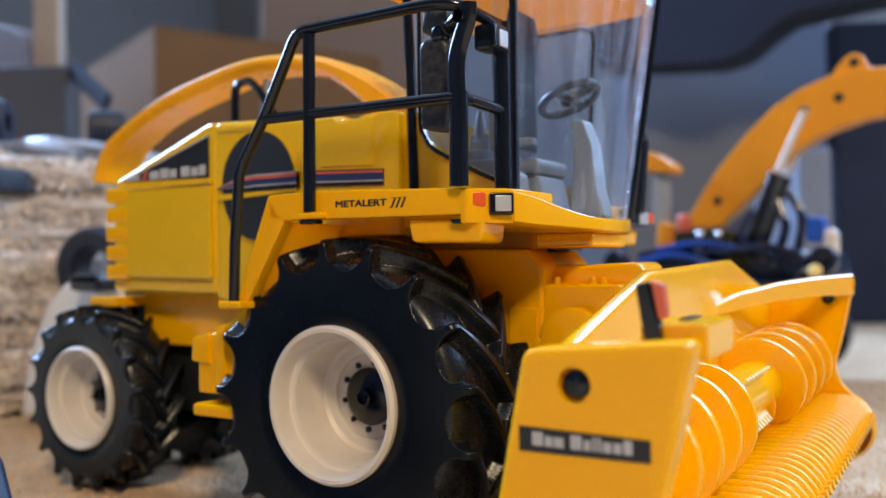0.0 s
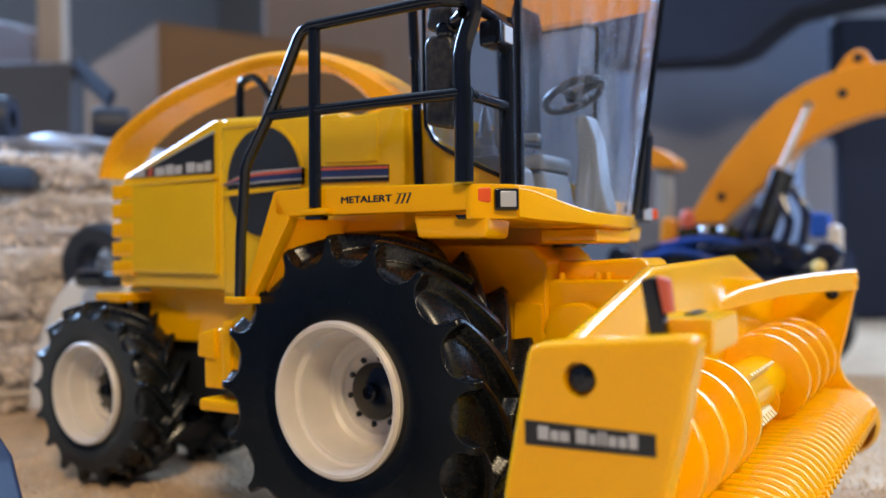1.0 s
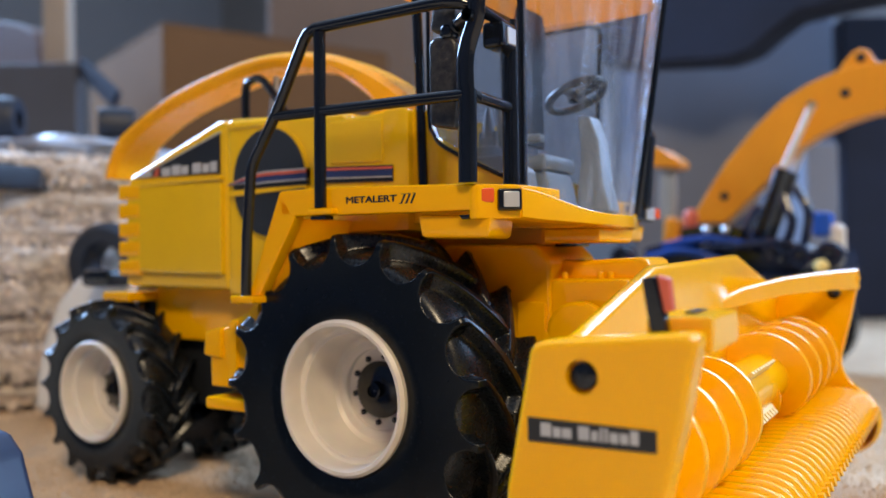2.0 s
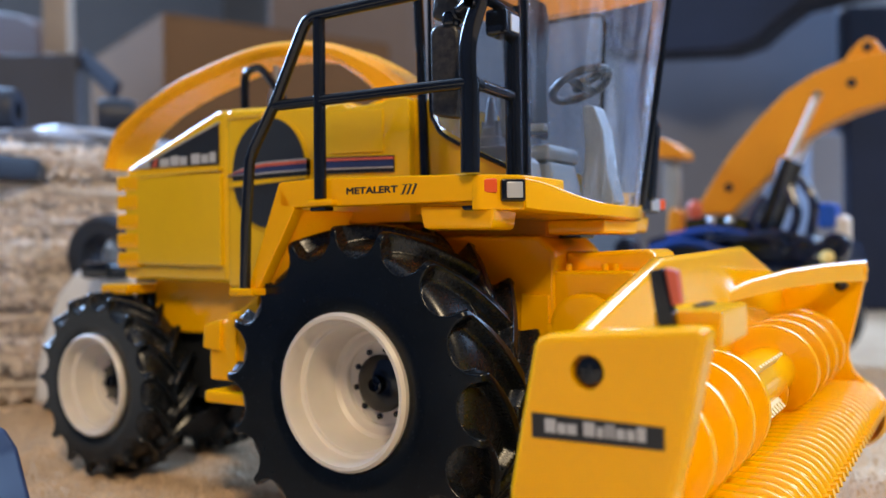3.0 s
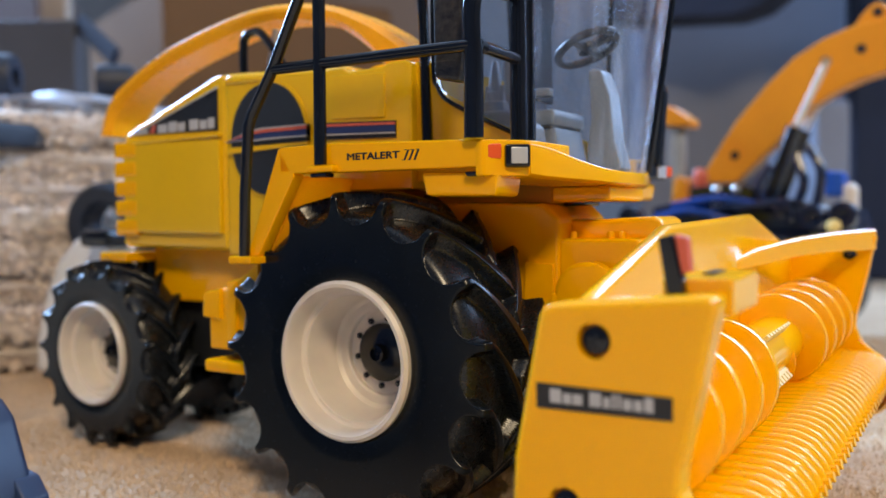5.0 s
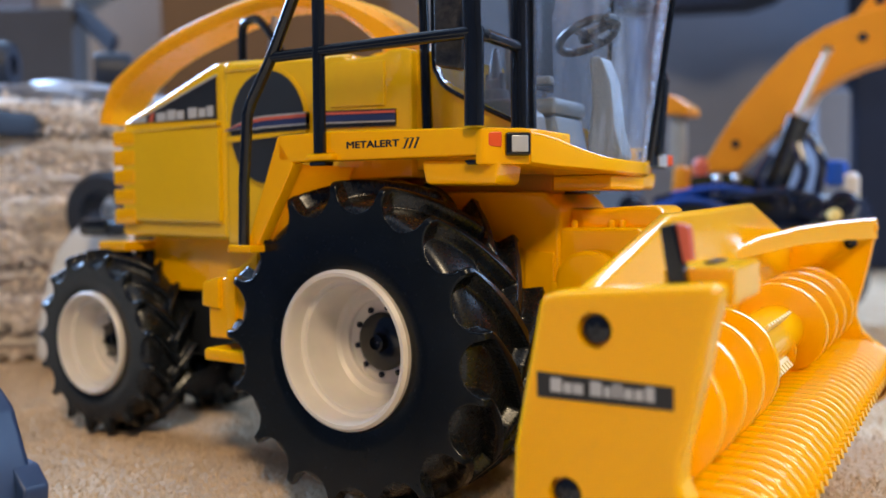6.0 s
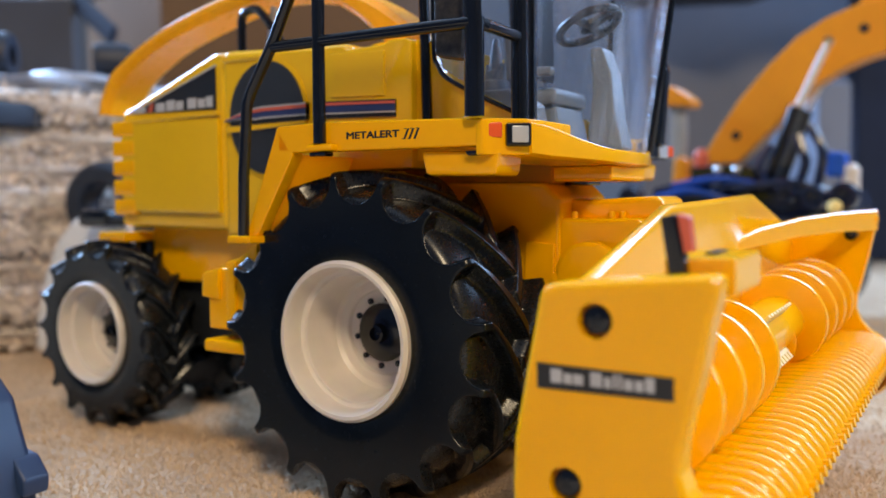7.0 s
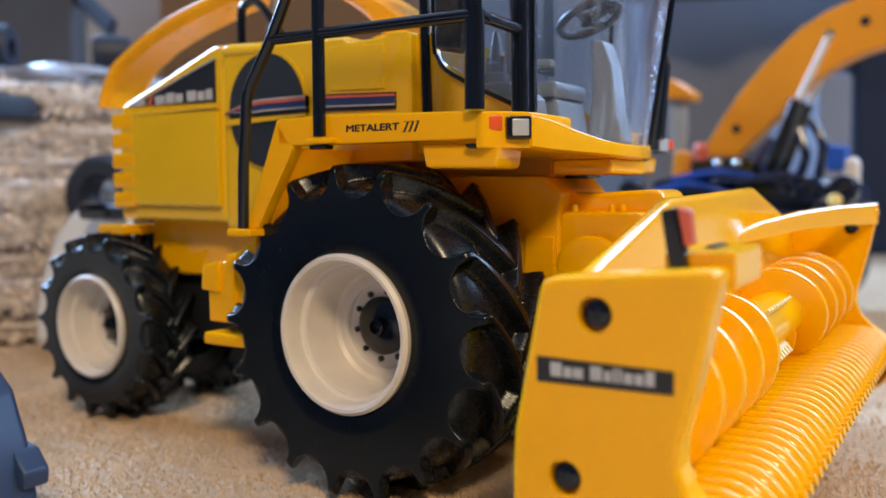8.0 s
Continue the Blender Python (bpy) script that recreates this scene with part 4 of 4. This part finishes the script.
# comb-edged paddles on the bare middle of the tube
for i in range(4):
    a = 2 * math.pi * i / 4 + 0.75
    bm = box((-0.0006, 0.0505, 0.0075), (0.0006, 0.0800, 0.0092), 0.0002)
    for k in range(9):
        y = 0.0515 + 0.0032 * k
        add_prism(bm, [(-0.0006, 0.0090), (0.0006, 0.0090), (0.0004, 0.0112), (-0.0004, 0.0112)], y, y + 0.0018)
    bmesh.ops.transform(bm, verts=bm.verts, matrix=Matrix.Translation((AX, 0, AZ)) @ Matrix.Rotation(a, 4, "Y"))
    D_part("paddle", bm, CREAM)
# pickup bands, each with its tine
# their outline: a gentle slope down to a tight nose
NX, NZ, NR = 0.1100, 0.0196, 0.0105
line = [Vector((x, 0, z)) for x, z in ((0.0940, 0.0284), (0.0970, 0.0292), (0.1000, 0.0297), (0.1035, 0.0301), (0.1070, 0.0301))]
line += [Vector((NX + NR * math.cos(a), 0, NZ + NR * math.sin(a))) for a in np.linspace(math.radians(88), math.radians(14), 12)]
bm = bmesh.new()
w = 0.0025
rings = []
for i, p in enumerate(line):
    q = line[min(i + 1, len(line) - 1)] - line[max(i - 1, 0)]
    nrm = Vector((-q.z, 0, q.x)).normalized()
    rings.append([bm.verts.new(p + nrm * o + Vector((0, y, 0))) for y, o in ((-w, -0.0018), (-w * 0.72, -0.0003), (-w * 0.35, 0.0008), (w * 0.35, 0.0008), (w * 0.72, -0.0003), (w, -0.0018))])
for a, b in zip(rings, rings[1:]):
    for j in range(5):
        bm.faces.new((a[j], a[j + 1], b[j + 1], b[j]))
for f in bm.faces:
    f.smooth = True
band_mesh = bpy.data.meshes.new("pickup_band")
bm.to_mesh(band_mesh)
bm.free()
band_mesh.materials.append(YELLOW)
bm = bmesh.new()
add_tube(bm, [(NX + r * math.cos(0.27), 0, NZ + r * math.sin(0.27)) for r in (NR - 0.003, NR + 0.0010, NR + 0.0020)], 0.0014, 8)
tine_mesh = bpy.data.meshes.new("tine")
bm.to_mesh(tine_mesh)
bm.free()
tine_mesh.materials.append(YELLOW)
nb = 36
for i in range(nb):
    y = PY0 + 0.012 + (PY1 - 0.006 - PY0 - 0.012) * i / (nb - 1)
    ob = new("pickup_band", band_mesh)
    ob.parent, ob.location = hdr, Vector((0, y, 0)) - hdr.location
    ob2 = new("tine", tine_mesh)
    ob2.parent, ob2.location = hdr, Vector((0, y + 0.0027, 0)) - hdr.location
D_part("pickup_drum", prism([(p.x - 0.0012, p.z - 0.0016) for p in line] + [(0.1120, 0.0180), (0.1060, 0.0080), (0.0940, 0.0080)], PY0 + 0.008, PY1 - 0.002), YELLOW)
D_part("drum_end", lathe([(0.0125, PY1 - 0.003), (0.0138, PY1), (0.0125, PY1 + 0.004), (0.0002, PY1 + 0.005)], (0.1085, 0, 0.0180), n=40), YELLOW)
D_part("skid", prism([(0.0860, 0.0010), (0.1050, 0.0010), (0.1100, 0.0080), (0.1100, 0.0200), (0.0850, 0.0200)], PY0 + 0.0085, PY0 + 0.0150, bevel=0.001), YELLOW)
# the header leans a little, its far end higher
hdr.matrix_basis = Matrix.Translation((0.095, PY0, 0)) @ Matrix.Rotation(radians(1.6), 4, "X") @ Matrix.Translation((0, YC - PY0, 0))

# ---- things round the harvester ----
RUGP = material("pile", (0.76, 0.66, 0.58), 0.95, scale=60, bump=0.2, island=0.35, spec=0.1)


def rug_stack():
    u = Vector((0.47, 0.88, 0))          # along the front edge
    n = Vector((-0.88, 0.47, 0))         # away from the camera
    base = Vector((-0.335, 0.105, 0))
    for k in range(8):
        r = random.Random(k)
        z0, h = 0.0195 * k, 0.0195
        off = r.uniform(-0.006, 0.008) + 0.002 * k
        bm = bmesh.new()
        L, N = 0.46, 90
        prof = [(0.10, 0.0), (0.008, 0.0), (0.001, 0.18), (-0.003, 0.5), (0.001, 0.85), (0.008, 1.0), (0.20, 1.0)]
        rings = []
        for i in range(N + 1):
            s = -0.16 + L * i / N
            ring = []
            for d, z in prof:
                p = base + u * s + n * (off + d)
                w = noise.noise((s * 30, z * 3, k * 7.1)) * 0.005 + noise.noise((s * 120, z * 5, k * 3.3)) * 0.004
                p = p - n * (w if d < 0.05 else 0) + Vector((0, 0, z0 + h * z + (0.002 * noise.noise((s * 25, k, 2)) if 0.1 < z < 1.1 else 0)))
                ring.append(bm.verts.new(p))
            rings.append(ring)
        for a, b in zip(rings, rings[1:]):
            for j in range(len(prof)):
                bm.faces.new((a[j], a[(j + 1) % len(prof)], b[(j + 1) % len(prof)], b[j]))
        bm.faces.new(rings[0])
        bm.faces.new(rings[-1])
        ob = part("folded_rug", bm, RUG)
        # loose tufts along the fold
        V, F = [], []
        for _ in range(2600):
            s, z = r.uniform(-0.16, 0.30), r.random()
            d = 0.001 if z < 0.9 else r.uniform(0, 0.05)
            p = base + u * s + n * (off + d - 0.001) + Vector((0, 0, z0 + h * z))
            out = (-n * r.uniform(0.3, 1.0) + u * r.uniform(-0.6, 0.6) + Vector((0, 0, r.uniform(-0.9, 0.5) if z < 0.9 else 0.8))).normalized() * r.uniform(0.004, 0.008)
            side = u * r.uniform(0.0012, 0.0022)
            q = len(V)
            V += [p - side, p + side, p + Vector((0, 0, 0.0018)), p + out]
            F += [(q, q + 1, q + 3), (q + 1, q + 2, q + 3), (q + 2, q, q + 3)]
        me = bpy.data.meshes.new("fringe")
        me.from_pydata(V, [], F)
        me.materials.append(RUGP)
        tufts = tagged(new("fringe", me), kind="stuff")
        tufts.parent = ob
        tagged(ob, "folded layer of shaggy beige rug in a stack", "rug", "stacked rug layers")


rug_stack()


def boom():
    ex = thing("toy_excavator", (0.0, 0.43, 0), "orange toy excavator with curved boom and dark rams", "toy vehicle")
    Y0, Y1 = 0.420, 0.440
    up = [(-0.0270, 0.1093), (-0.0183, 0.1216), (-0.0085, 0.1375), (0.0011, 0.1516), (0.0198, 0.1730), (0.0378, 0.1899), (0.0552, 0.2000), (0.0719, 0.2059), (0.0913, 0.2087), (0.1161, 0.2071), (0.1397, 0.1989)]
    lo = [(0.1396, 0.1754), (0.1161, 0.1786), (0.0938, 0.1760), (0.0784, 0.1719), (0.0652, 0.1666), (0.0481, 0.1568), (0.0376, 0.1453), (0.0196, 0.1276), (0.0009, 0.1092)]
    part("boom", prism(up + lo, Y0, Y1, bevel=0.0015), ORANGE, ex, "curved orange boom")
    part("boom_ear", prism([(0.0713, 0.2042), (0.0769, 0.2124), (0.0818, 0.2178), (0.0866, 0.2199), (0.0914, 0.2178), (0.0939, 0.2136), (0.0976, 0.2061)], Y0 + 0.004, Y0 + 0.010, bevel=0.001), ORANGE, ex)
    # dark discs on the face stand in for the shade inside the holes
    for x, z, y in ((0.0778, 0.1909, Y0), (-0.0002, 0.1278, Y0), (0.0868, 0.2135, Y0 + 0.004)):
        part("pin_hole", lathe([(0.0030, 0.0005), (0.0030, -0.0005), (0.0024, -0.0007), (0.0020, -0.0003), (0.0001, -0.0003)], (x, y, z), n=18), DARKG, ex)
    for y in (Y0 - 0.006, Y1 + 0.006):
        part("ram_rod", tube([(0.0584, y, 0.1839), (0.0405, y, 0.1446)], 0.0024, 10), WHITE, ex, "pale ram rod")
        part("ram_barrel", tube([(0.0394, y, 0.1440), (0.0298, y, 0.1156), (0.0207, y, 0.0915)], 0.0050, 12), BLACKP, ex, "dark blue-black ram barrel")
        part("ram_pin", lathe([(0.0030, -0.002), (0.0030, 0.002), (0.0001, 0.002)], (0.0584, y - 0.001, 0.1839), n=12), WHITE, ex)
    DKBLUE = material("navy_plastic", (0.008, 0.013, 0.035), 0.18, vary=0.3)
    part("slew_body", prism([(-0.0367, 0.0751), (-0.0366, 0.0904), (-0.0136, 0.0939), (0.0084, 0.0964), (0.0364, 0.0958), (0.0498, 0.0892), (0.0757, 0.0905), (0.0788, 0.0750)], 0.392, 0.475, bevel=0.003), DKBLUE, ex, "glossy navy body")
    part("engine_deck", prism([(-0.0451, 0.0753), (-0.0449, 0.0925), (-0.0294, 0.0960), (-0.0144, 0.0931), (-0.0034, 0.0881), (-0.0035, 0.0753)], 0.380, 0.392, bevel=0.002), DKBLUE, ex, "dark blue deck")
    part("boom_foot", prism([(-0.0372, 0.0924), (-0.0358, 0.1118), (-0.0319, 0.1144), (-0.0260, 0.1115), (-0.0262, 0.0941)], 0.396, 0.412, bevel=0.002), ORANGE, ex)
    part("lever_shaft", prism([(-0.0398, 0.1120), (-0.0404, 0.1300), (-0.0392, 0.1512), (-0.0296, 0.1506), (-0.0290, 0.1300), (-0.0300, 0.1120)], 0.399, 0.409, bevel=0.002), GREYP, ex, "pale grey lever")
    part("lever_cap", prism([(-0.0440, 0.1488), (-0.0427, 0.1632), (-0.0346, 0.1607), (-0.0226, 0.1520), (-0.0234, 0.1467)], 0.392, 0.416, bevel=0.002), ORANGE, ex, "orange lever cap")
    part("red_knob", lathe([(0.0045, 0.094), (0.0045, 0.108), (0.0052, 0.111), (0.0050, 0.115), (0.0035, 0.118), (0.0002, 0.119)], (-0.0175, 0.398, 0), "z", 14), DECALR, ex, "red knob")
    part("valve_block", prism([(-0.0200, 0.0932), (-0.0188, 0.1058), (0.0110, 0.1071), (0.0215, 0.1039), (0.0215, 0.0924)], 0.380, 0.400, bevel=0.0015), BLACKP, ex)
    for x, z in ((-0.0007, 0.1037), (0.0113, 0.1034), (-0.0015, 0.0932)):
        part("chrome_fitting", lathe([(0.0024, 0.380), (0.0026, 0.376), (0.0014, 0.3750), (0.0002, 0.3748)], (x, 0, z), n=14), STEEL, ex)
    part("undercarriage", box((-0.110, 0.384, 0.020), (0.055, 0.470, 0.076), 0.004), DKBLUE, ex, "dark undercarriage")
    for y0, y1 in ((0.352, 0.379), (0.476, 0.503)):
        part("track", prism(smooth_track(-0.150, 0.075, 0.0, 0.072), y0, y1, bevel=0.003), RUBBER, ex, "black rubber track")
    for k, x in enumerate((-0.120, -0.080, -0.040, 0.000, 0.040)):
        part("track_roller", lathe([(0.013, 0.350), (0.013, 0.347), (0.009, 0.345), (0.0002, 0.345)], (x, 0, 0.062 - 0.004 * (k % 2)), n=20), DKBLUE, ex)
    for p, q, r in [[(0.0524, 0.1293), (0.0605, 0.1133), (0.0571, 0.0891)], [(0.0458, 0.1244), (0.0507, 0.1067), (0.0439, 0.0875)], [(0.0306, 0.118), (0.0236, 0.1039), (0.027, 0.0895)]]:
        part("hose", tube(smooth_line([(p[0], 0.386, p[1]), (q[0], 0.384, q[1]), (r[0], 0.386, r[1])], 8), 0.0030, 8), DKBLUE, ex, "dark hydraulic hose")
    part("blue_tank", prism([(0.0604, 0.0978), (0.0604, 0.1137), (0.0711, 0.1132), (0.0717, 0.0976)], 0.396, 0.415, bevel=0.002), material("bright_blue", (0.02, 0.10, 0.50), 0.3), ex, "bright blue tank")
    # pipes, couplings and small wheels crowd the deck
    for k, (x0, x1, z) in enumerate(((-0.030, 0.034, 0.0935), (-0.012, 0.048, 0.0885), (-0.040, 0.010, 0.0860), (0.012, 0.070, 0.0905))):
        part("pipe", tube(smooth_line([(x0, 0.378 - 0.002 * k, z), ((x0 + x1) / 2, 0.374 - 0.002 * k, z + 0.004), (x1, 0.378 - 0.002 * k, z - 0.003)], 6), 0.0026, 8), BLUE if k % 2 == 0 else DKBLUE, ex, "blue pipe" if k % 2 == 0 else "")
    for x, z, r in ((0.0600, 0.0850, 0.0075), (0.0760, 0.0860, 0.0085), (0.0440, 0.0870, 0.0060), (-0.052, 0.0860, 0.0080)):
        part("small_wheel", lathe([(0.0002, 0.360), (r * 0.4, 0.359), (r * 0.5, 0.356), (r * 0.9, 0.356), (r, 0.359), (r, 0.365), (r * 0.9, 0.368), (0.0002, 0.368)], (x, 0, z), n=24), DKBLUE, ex, "small black wheel")
    part("yellow_button", lathe([(0.0040, 0.356), (0.0040, 0.353), (0.0025, 0.352), (0.0002, 0.352)], (0.0722, 0, 0.0800), n=16), CREAM, ex, "pale yellow button")
    part("white_cap", lathe([(0.006, 0.085), (0.006, 0.103), (0.003, 0.106), (0.0002, 0.106)], (0.0734, 0.402, 0), "z", 14), WHITE, ex)


def smooth_track(x0, x1, z0, z1):
    r = (z1 - z0) / 2
    pts = [(x1 - r + r * math.cos(a), z0 + r + r * math.sin(a)) for a in np.linspace(-math.pi / 2, math.pi / 2, 13)]
    pts += [(x0 + r + r * math.cos(a), z0 + r + r * math.sin(a)) for a in np.linspace(math.pi / 2, 3 * math.pi / 2, 13)]
    return [(float(a), float(b)) for a, b in pts]


boom()

DUSTR = material("dusty_rubber", (0.012, 0.017, 0.030), 0.5, vary=0.25)


# white toy car with a dark tyre behind the rear wheel
def white_car():
    car = thing("toy_car", (-0.27, 0.14, 0), "white plastic toy car with dark tyre and black mirror", "toy vehicle")
    body = [(-0.2956, 0.0035), (-0.2930, 0.0257), (-0.2840, 0.0494), (-0.2720, 0.0680), (-0.2569, 0.0795), (-0.2395, 0.0836), (-0.2036, 0.0852), (-0.2074, 0.0114)]
    part("car_body", prism(body, 0.090, 0.165, bevel=0.005, seg=3), material("glossy_white", (0.86, 0.87, 0.88), 0.15, vary=0.02, coat=0.5), car, "glossy white body")
    part("mirror", box((-0.2317, 0.076, 0.0749), (-0.2086, 0.091, 0.0840), 0.003), BLACKP, car, "black mirror")
    ty = lathe([(0.0115, -0.006), (0.013, -0.010), (0.021, -0.011), (0.0245, -0.007), (0.0250, 0.0), (0.0245, 0.007), (0.021, 0.011), (0.0115, 0.009), (0.0115, -0.006)], (0, 0, 0), n=36)
    bmesh.ops.transform(ty, verts=ty.verts, matrix=pose(-0.2932, 0.1400, 0.0864, 0, 0, 20))
    part("tyre", ty, DUSTR, car, "dusty dark spare tyre")


white_car()

# blue toy at the front edge
blue = thing("toy_tractor", (-0.06, -0.09, 0), "slate-blue plastic toy tractor fender", "toy vehicle")
part("fender", prism([(-0.079, 0.002), (-0.0270, 0.002), (-0.0275, 0.016), (-0.0295, 0.028), (-0.0330, 0.036), (-0.0360, 0.043), (-0.0410, 0.047), (-0.079, 0.052)], -0.105, -0.074, bevel=0.002, seg=3), SLATE, blue)
# bonnet and wheels are unseen, added to darken what the front tyre reflects
part("unseen_bonnet", prism([(-0.230, 0.030), (-0.078, 0.030), (-0.078, 0.060), (-0.110, 0.072), (-0.215, 0.066), (-0.230, 0.056)], -0.150, -0.100, bevel=0.004, seg=3), SLATE, blue)
for x in (-0.195, -0.100):
    part("wheel", lathe([(0.014, -0.012), (0.034, -0.012), (0.038, -0.007), (0.038, 0.007), (0.034, 0.012), (0.014, 0.012), (0.014, -0.012)], (x, -0.152, 0.038), n=40), RUBBER, blue, "unseen black rubber tyre, added to darken reflections")
part("bracket", prism([(-0.038, 0.022), (-0.0265, 0.0215), (-0.0258, 0.0255), (-0.0300, 0.030), (-0.038, 0.031)], -0.079, -0.0725, bevel=0.001), SLATE, blue)

# toys on top of the rug stack
def loose_wheel(name, at, r, w, turn, mat, label):
    ob = thing(name, at, label, "toy vehicle")
    bm = lathe([(r * 0.45, -w), (r * 0.9, -w), (r, -w * 0.6), (r, w * 0.6), (r * 0.9, w), (r * 0.45, w), (r * 0.45, -w)], (0, 0, 0), n=36)
    bmesh.ops.transform(bm, verts=bm.verts, matrix=pose(*at, 0, 0, turn))
    part("tyre", bm, mat, ob)
    bm = lathe([(r * 0.46, -w * 0.5), (r * 0.2, -w * 0.4), (0.0002, -w * 0.4)], (0, 0, 0), n=24)
    bmesh.ops.transform(bm, verts=bm.verts, matrix=pose(*at, 0, 0, turn))
    part("rim", bm, DARKG, ob)


loose_wheel("toy_trailer", (-0.4215, 0.1502, 0.1871), 0.0160, 0.010, -50, DUSTR, "dark blue-black toy trailer wheel on the rugs")
loose_wheel("toy_trailer", (-0.3550, 0.1921, 0.1822), 0.0125, 0.012, -40, DUSTR, "small dark toy trailer wheel on the rugs")
tagged(part("black_toy_block", box((-0.395, 0.085, 0.132), (-0.336, 0.130, 0.147), 0.003), DUSTR), "black rubber block lying on the rug edge", "toy part")

# ---- room behind ----
def solid(name, bm, mat, label, category):
    return tagged(part(name, bm, mat), label, category)


carton = thing("cardboard_box", (-0.82, 0.76, 0), "large closed brown cardboard box with taped flaps", "box")
part("box_body", prism([(-0.731, 0.543), (-0.600, 0.850), (-0.900, 1.000), (-1.045, 0.660)], 0, 0.388, "z", bevel=0.004), BOXC, carton)
part("flap", prism([(-0.733, 0.545), (-0.602, 0.848), (-0.750, 0.924), (-0.888, 0.602)], 0.3885, 0.392, "z"), BOXC, carton)
part("flap", prism([(-0.891, 0.603), (-0.753, 0.925), (-0.898, 0.998), (-1.042, 0.660)], 0.3885, 0.392, "z"), BOXC, carton)
solid("table_leg", prism([(-0.722, 0.371), (-0.697, 0.387), (-0.705, 0.402), (-0.730, 0.388)], 0, 0.72, "z", bevel=0.004), LWOOD, "pale cream wooden table leg", "table leg")
solid("brown_box", prism([(-1.010, 0), (-0.842, 0), (-0.842, 0.358), (-0.856, 0.376), (-0.885, 0.391), (-0.930, 0.402), (-1.010, 0.408)], 0.445, 0.505, bevel=0.004), REDWOOD, "reddish brown wooden box with a rounded lid", "box")
solid("grey_sheet", prism([(-0.760, 0.290), (-0.646, 0.362), (-0.655, 0.376), (-0.770, 0.304)], 0, 0.296, "z", bevel=0.003), SHEET, "grey plastic sheet standing on edge", "panel")
cup = thing("brown_cupboard", (-0.85, 1.1, 0), "dark brown wooden cupboard standing on the carpet", "cupboard")
part("cupboard_body", prism([(-0.900, 0.907), (-0.680, 1.044), (-0.800, 1.350), (-1.050, 1.180)], 0, 0.9, "z", bevel=0.004), BROWN, cup)
part("door", prism([(-0.893, 0.905), (-0.689, 1.032), (-0.694, 1.040), (-0.898, 0.913)], 0.02, 0.88, "z", bevel=0.002), BROWN, cup)
gbin = thing("grey_bin", (-0.22, 1.25, 0), "grey fabric storage bin with folded rim", "bin")
part("bin_body", prism([(-0.300, 1.050), (-0.035, 1.221), (-0.150, 1.450), (-0.420, 1.300)], 0, 0.50, "z", bevel=0.02), GREYW, gbin)
part("bin_rim", prism([(-0.303, 1.046), (-0.031, 1.221), (-0.148, 1.456), (-0.426, 1.302)], 0.485, 0.520, "z", bevel=0.01), GREYW, gbin)
solid("navy_blanket", prism([(-0.300, 0.352), (-0.227, 0.346), (-0.135, 0.338), (-0.100, 0.345), (-0.070, 0.368), (-0.045, 0.384), (0.064, 0.392), (0.30, 0.392), (0.30, 0.56), (-0.30, 0.56)], 0.94, 1.01, bevel=0.006), NAVY, "dark navy fabric seat hanging low", "seat")
solid("dark_post", prism([(-0.010, 1.056), (0.20, 1.19), (0.18, 1.24), (-0.03, 1.10)], 0, 0.40, "z", bevel=0.004), NAVY, "dark navy upright post by the wall", "post")

solid("black_strap", tube([(-0.5687, 0.3520, 0.2469), (-0.6505, 0.3706, 0.2940)], 0.010, 8, 0.4), NAVY, "black fabric strap hanging over the sheet", "strap")


def crumpled_bag():
    bm = bmesh.new()
    bmesh.ops.create_icosphere(bm, subdivisions=4, radius=1.0)
    for v in bm.verts:
        k = 1 + 0.35 * noise.noise(v.co * 2.2) + 0.18 * abs(noise.noise(v.co * 6.0))
        v.co = Vector((v.co.x * 0.060, v.co.y * 0.045, max(-0.004, v.co.z * 0.010))) * k
    bmesh.ops.transform(bm, verts=bm.verts, matrix=pose(-0.3817, 0.1772, 0.163, 0, 0, 60))
    solid("plastic_bag", bm, material("white_film", (0.42, 0.44, 0.50), 0.2, vary=0.25, scale=40, bump=0.4, relief=0.002), "crumpled white plastic bag on the rugs", "bag")


crumpled_bag()
solid("grey_crate", prism([(-0.0282, 0.8861), (0.0056, 0.9065), (-0.0744, 1.0265), (-0.1082, 1.0061)], 0, 0.2173, "z", bevel=0.005), GREYW, "grey plastic crate by the dark post", "crate")
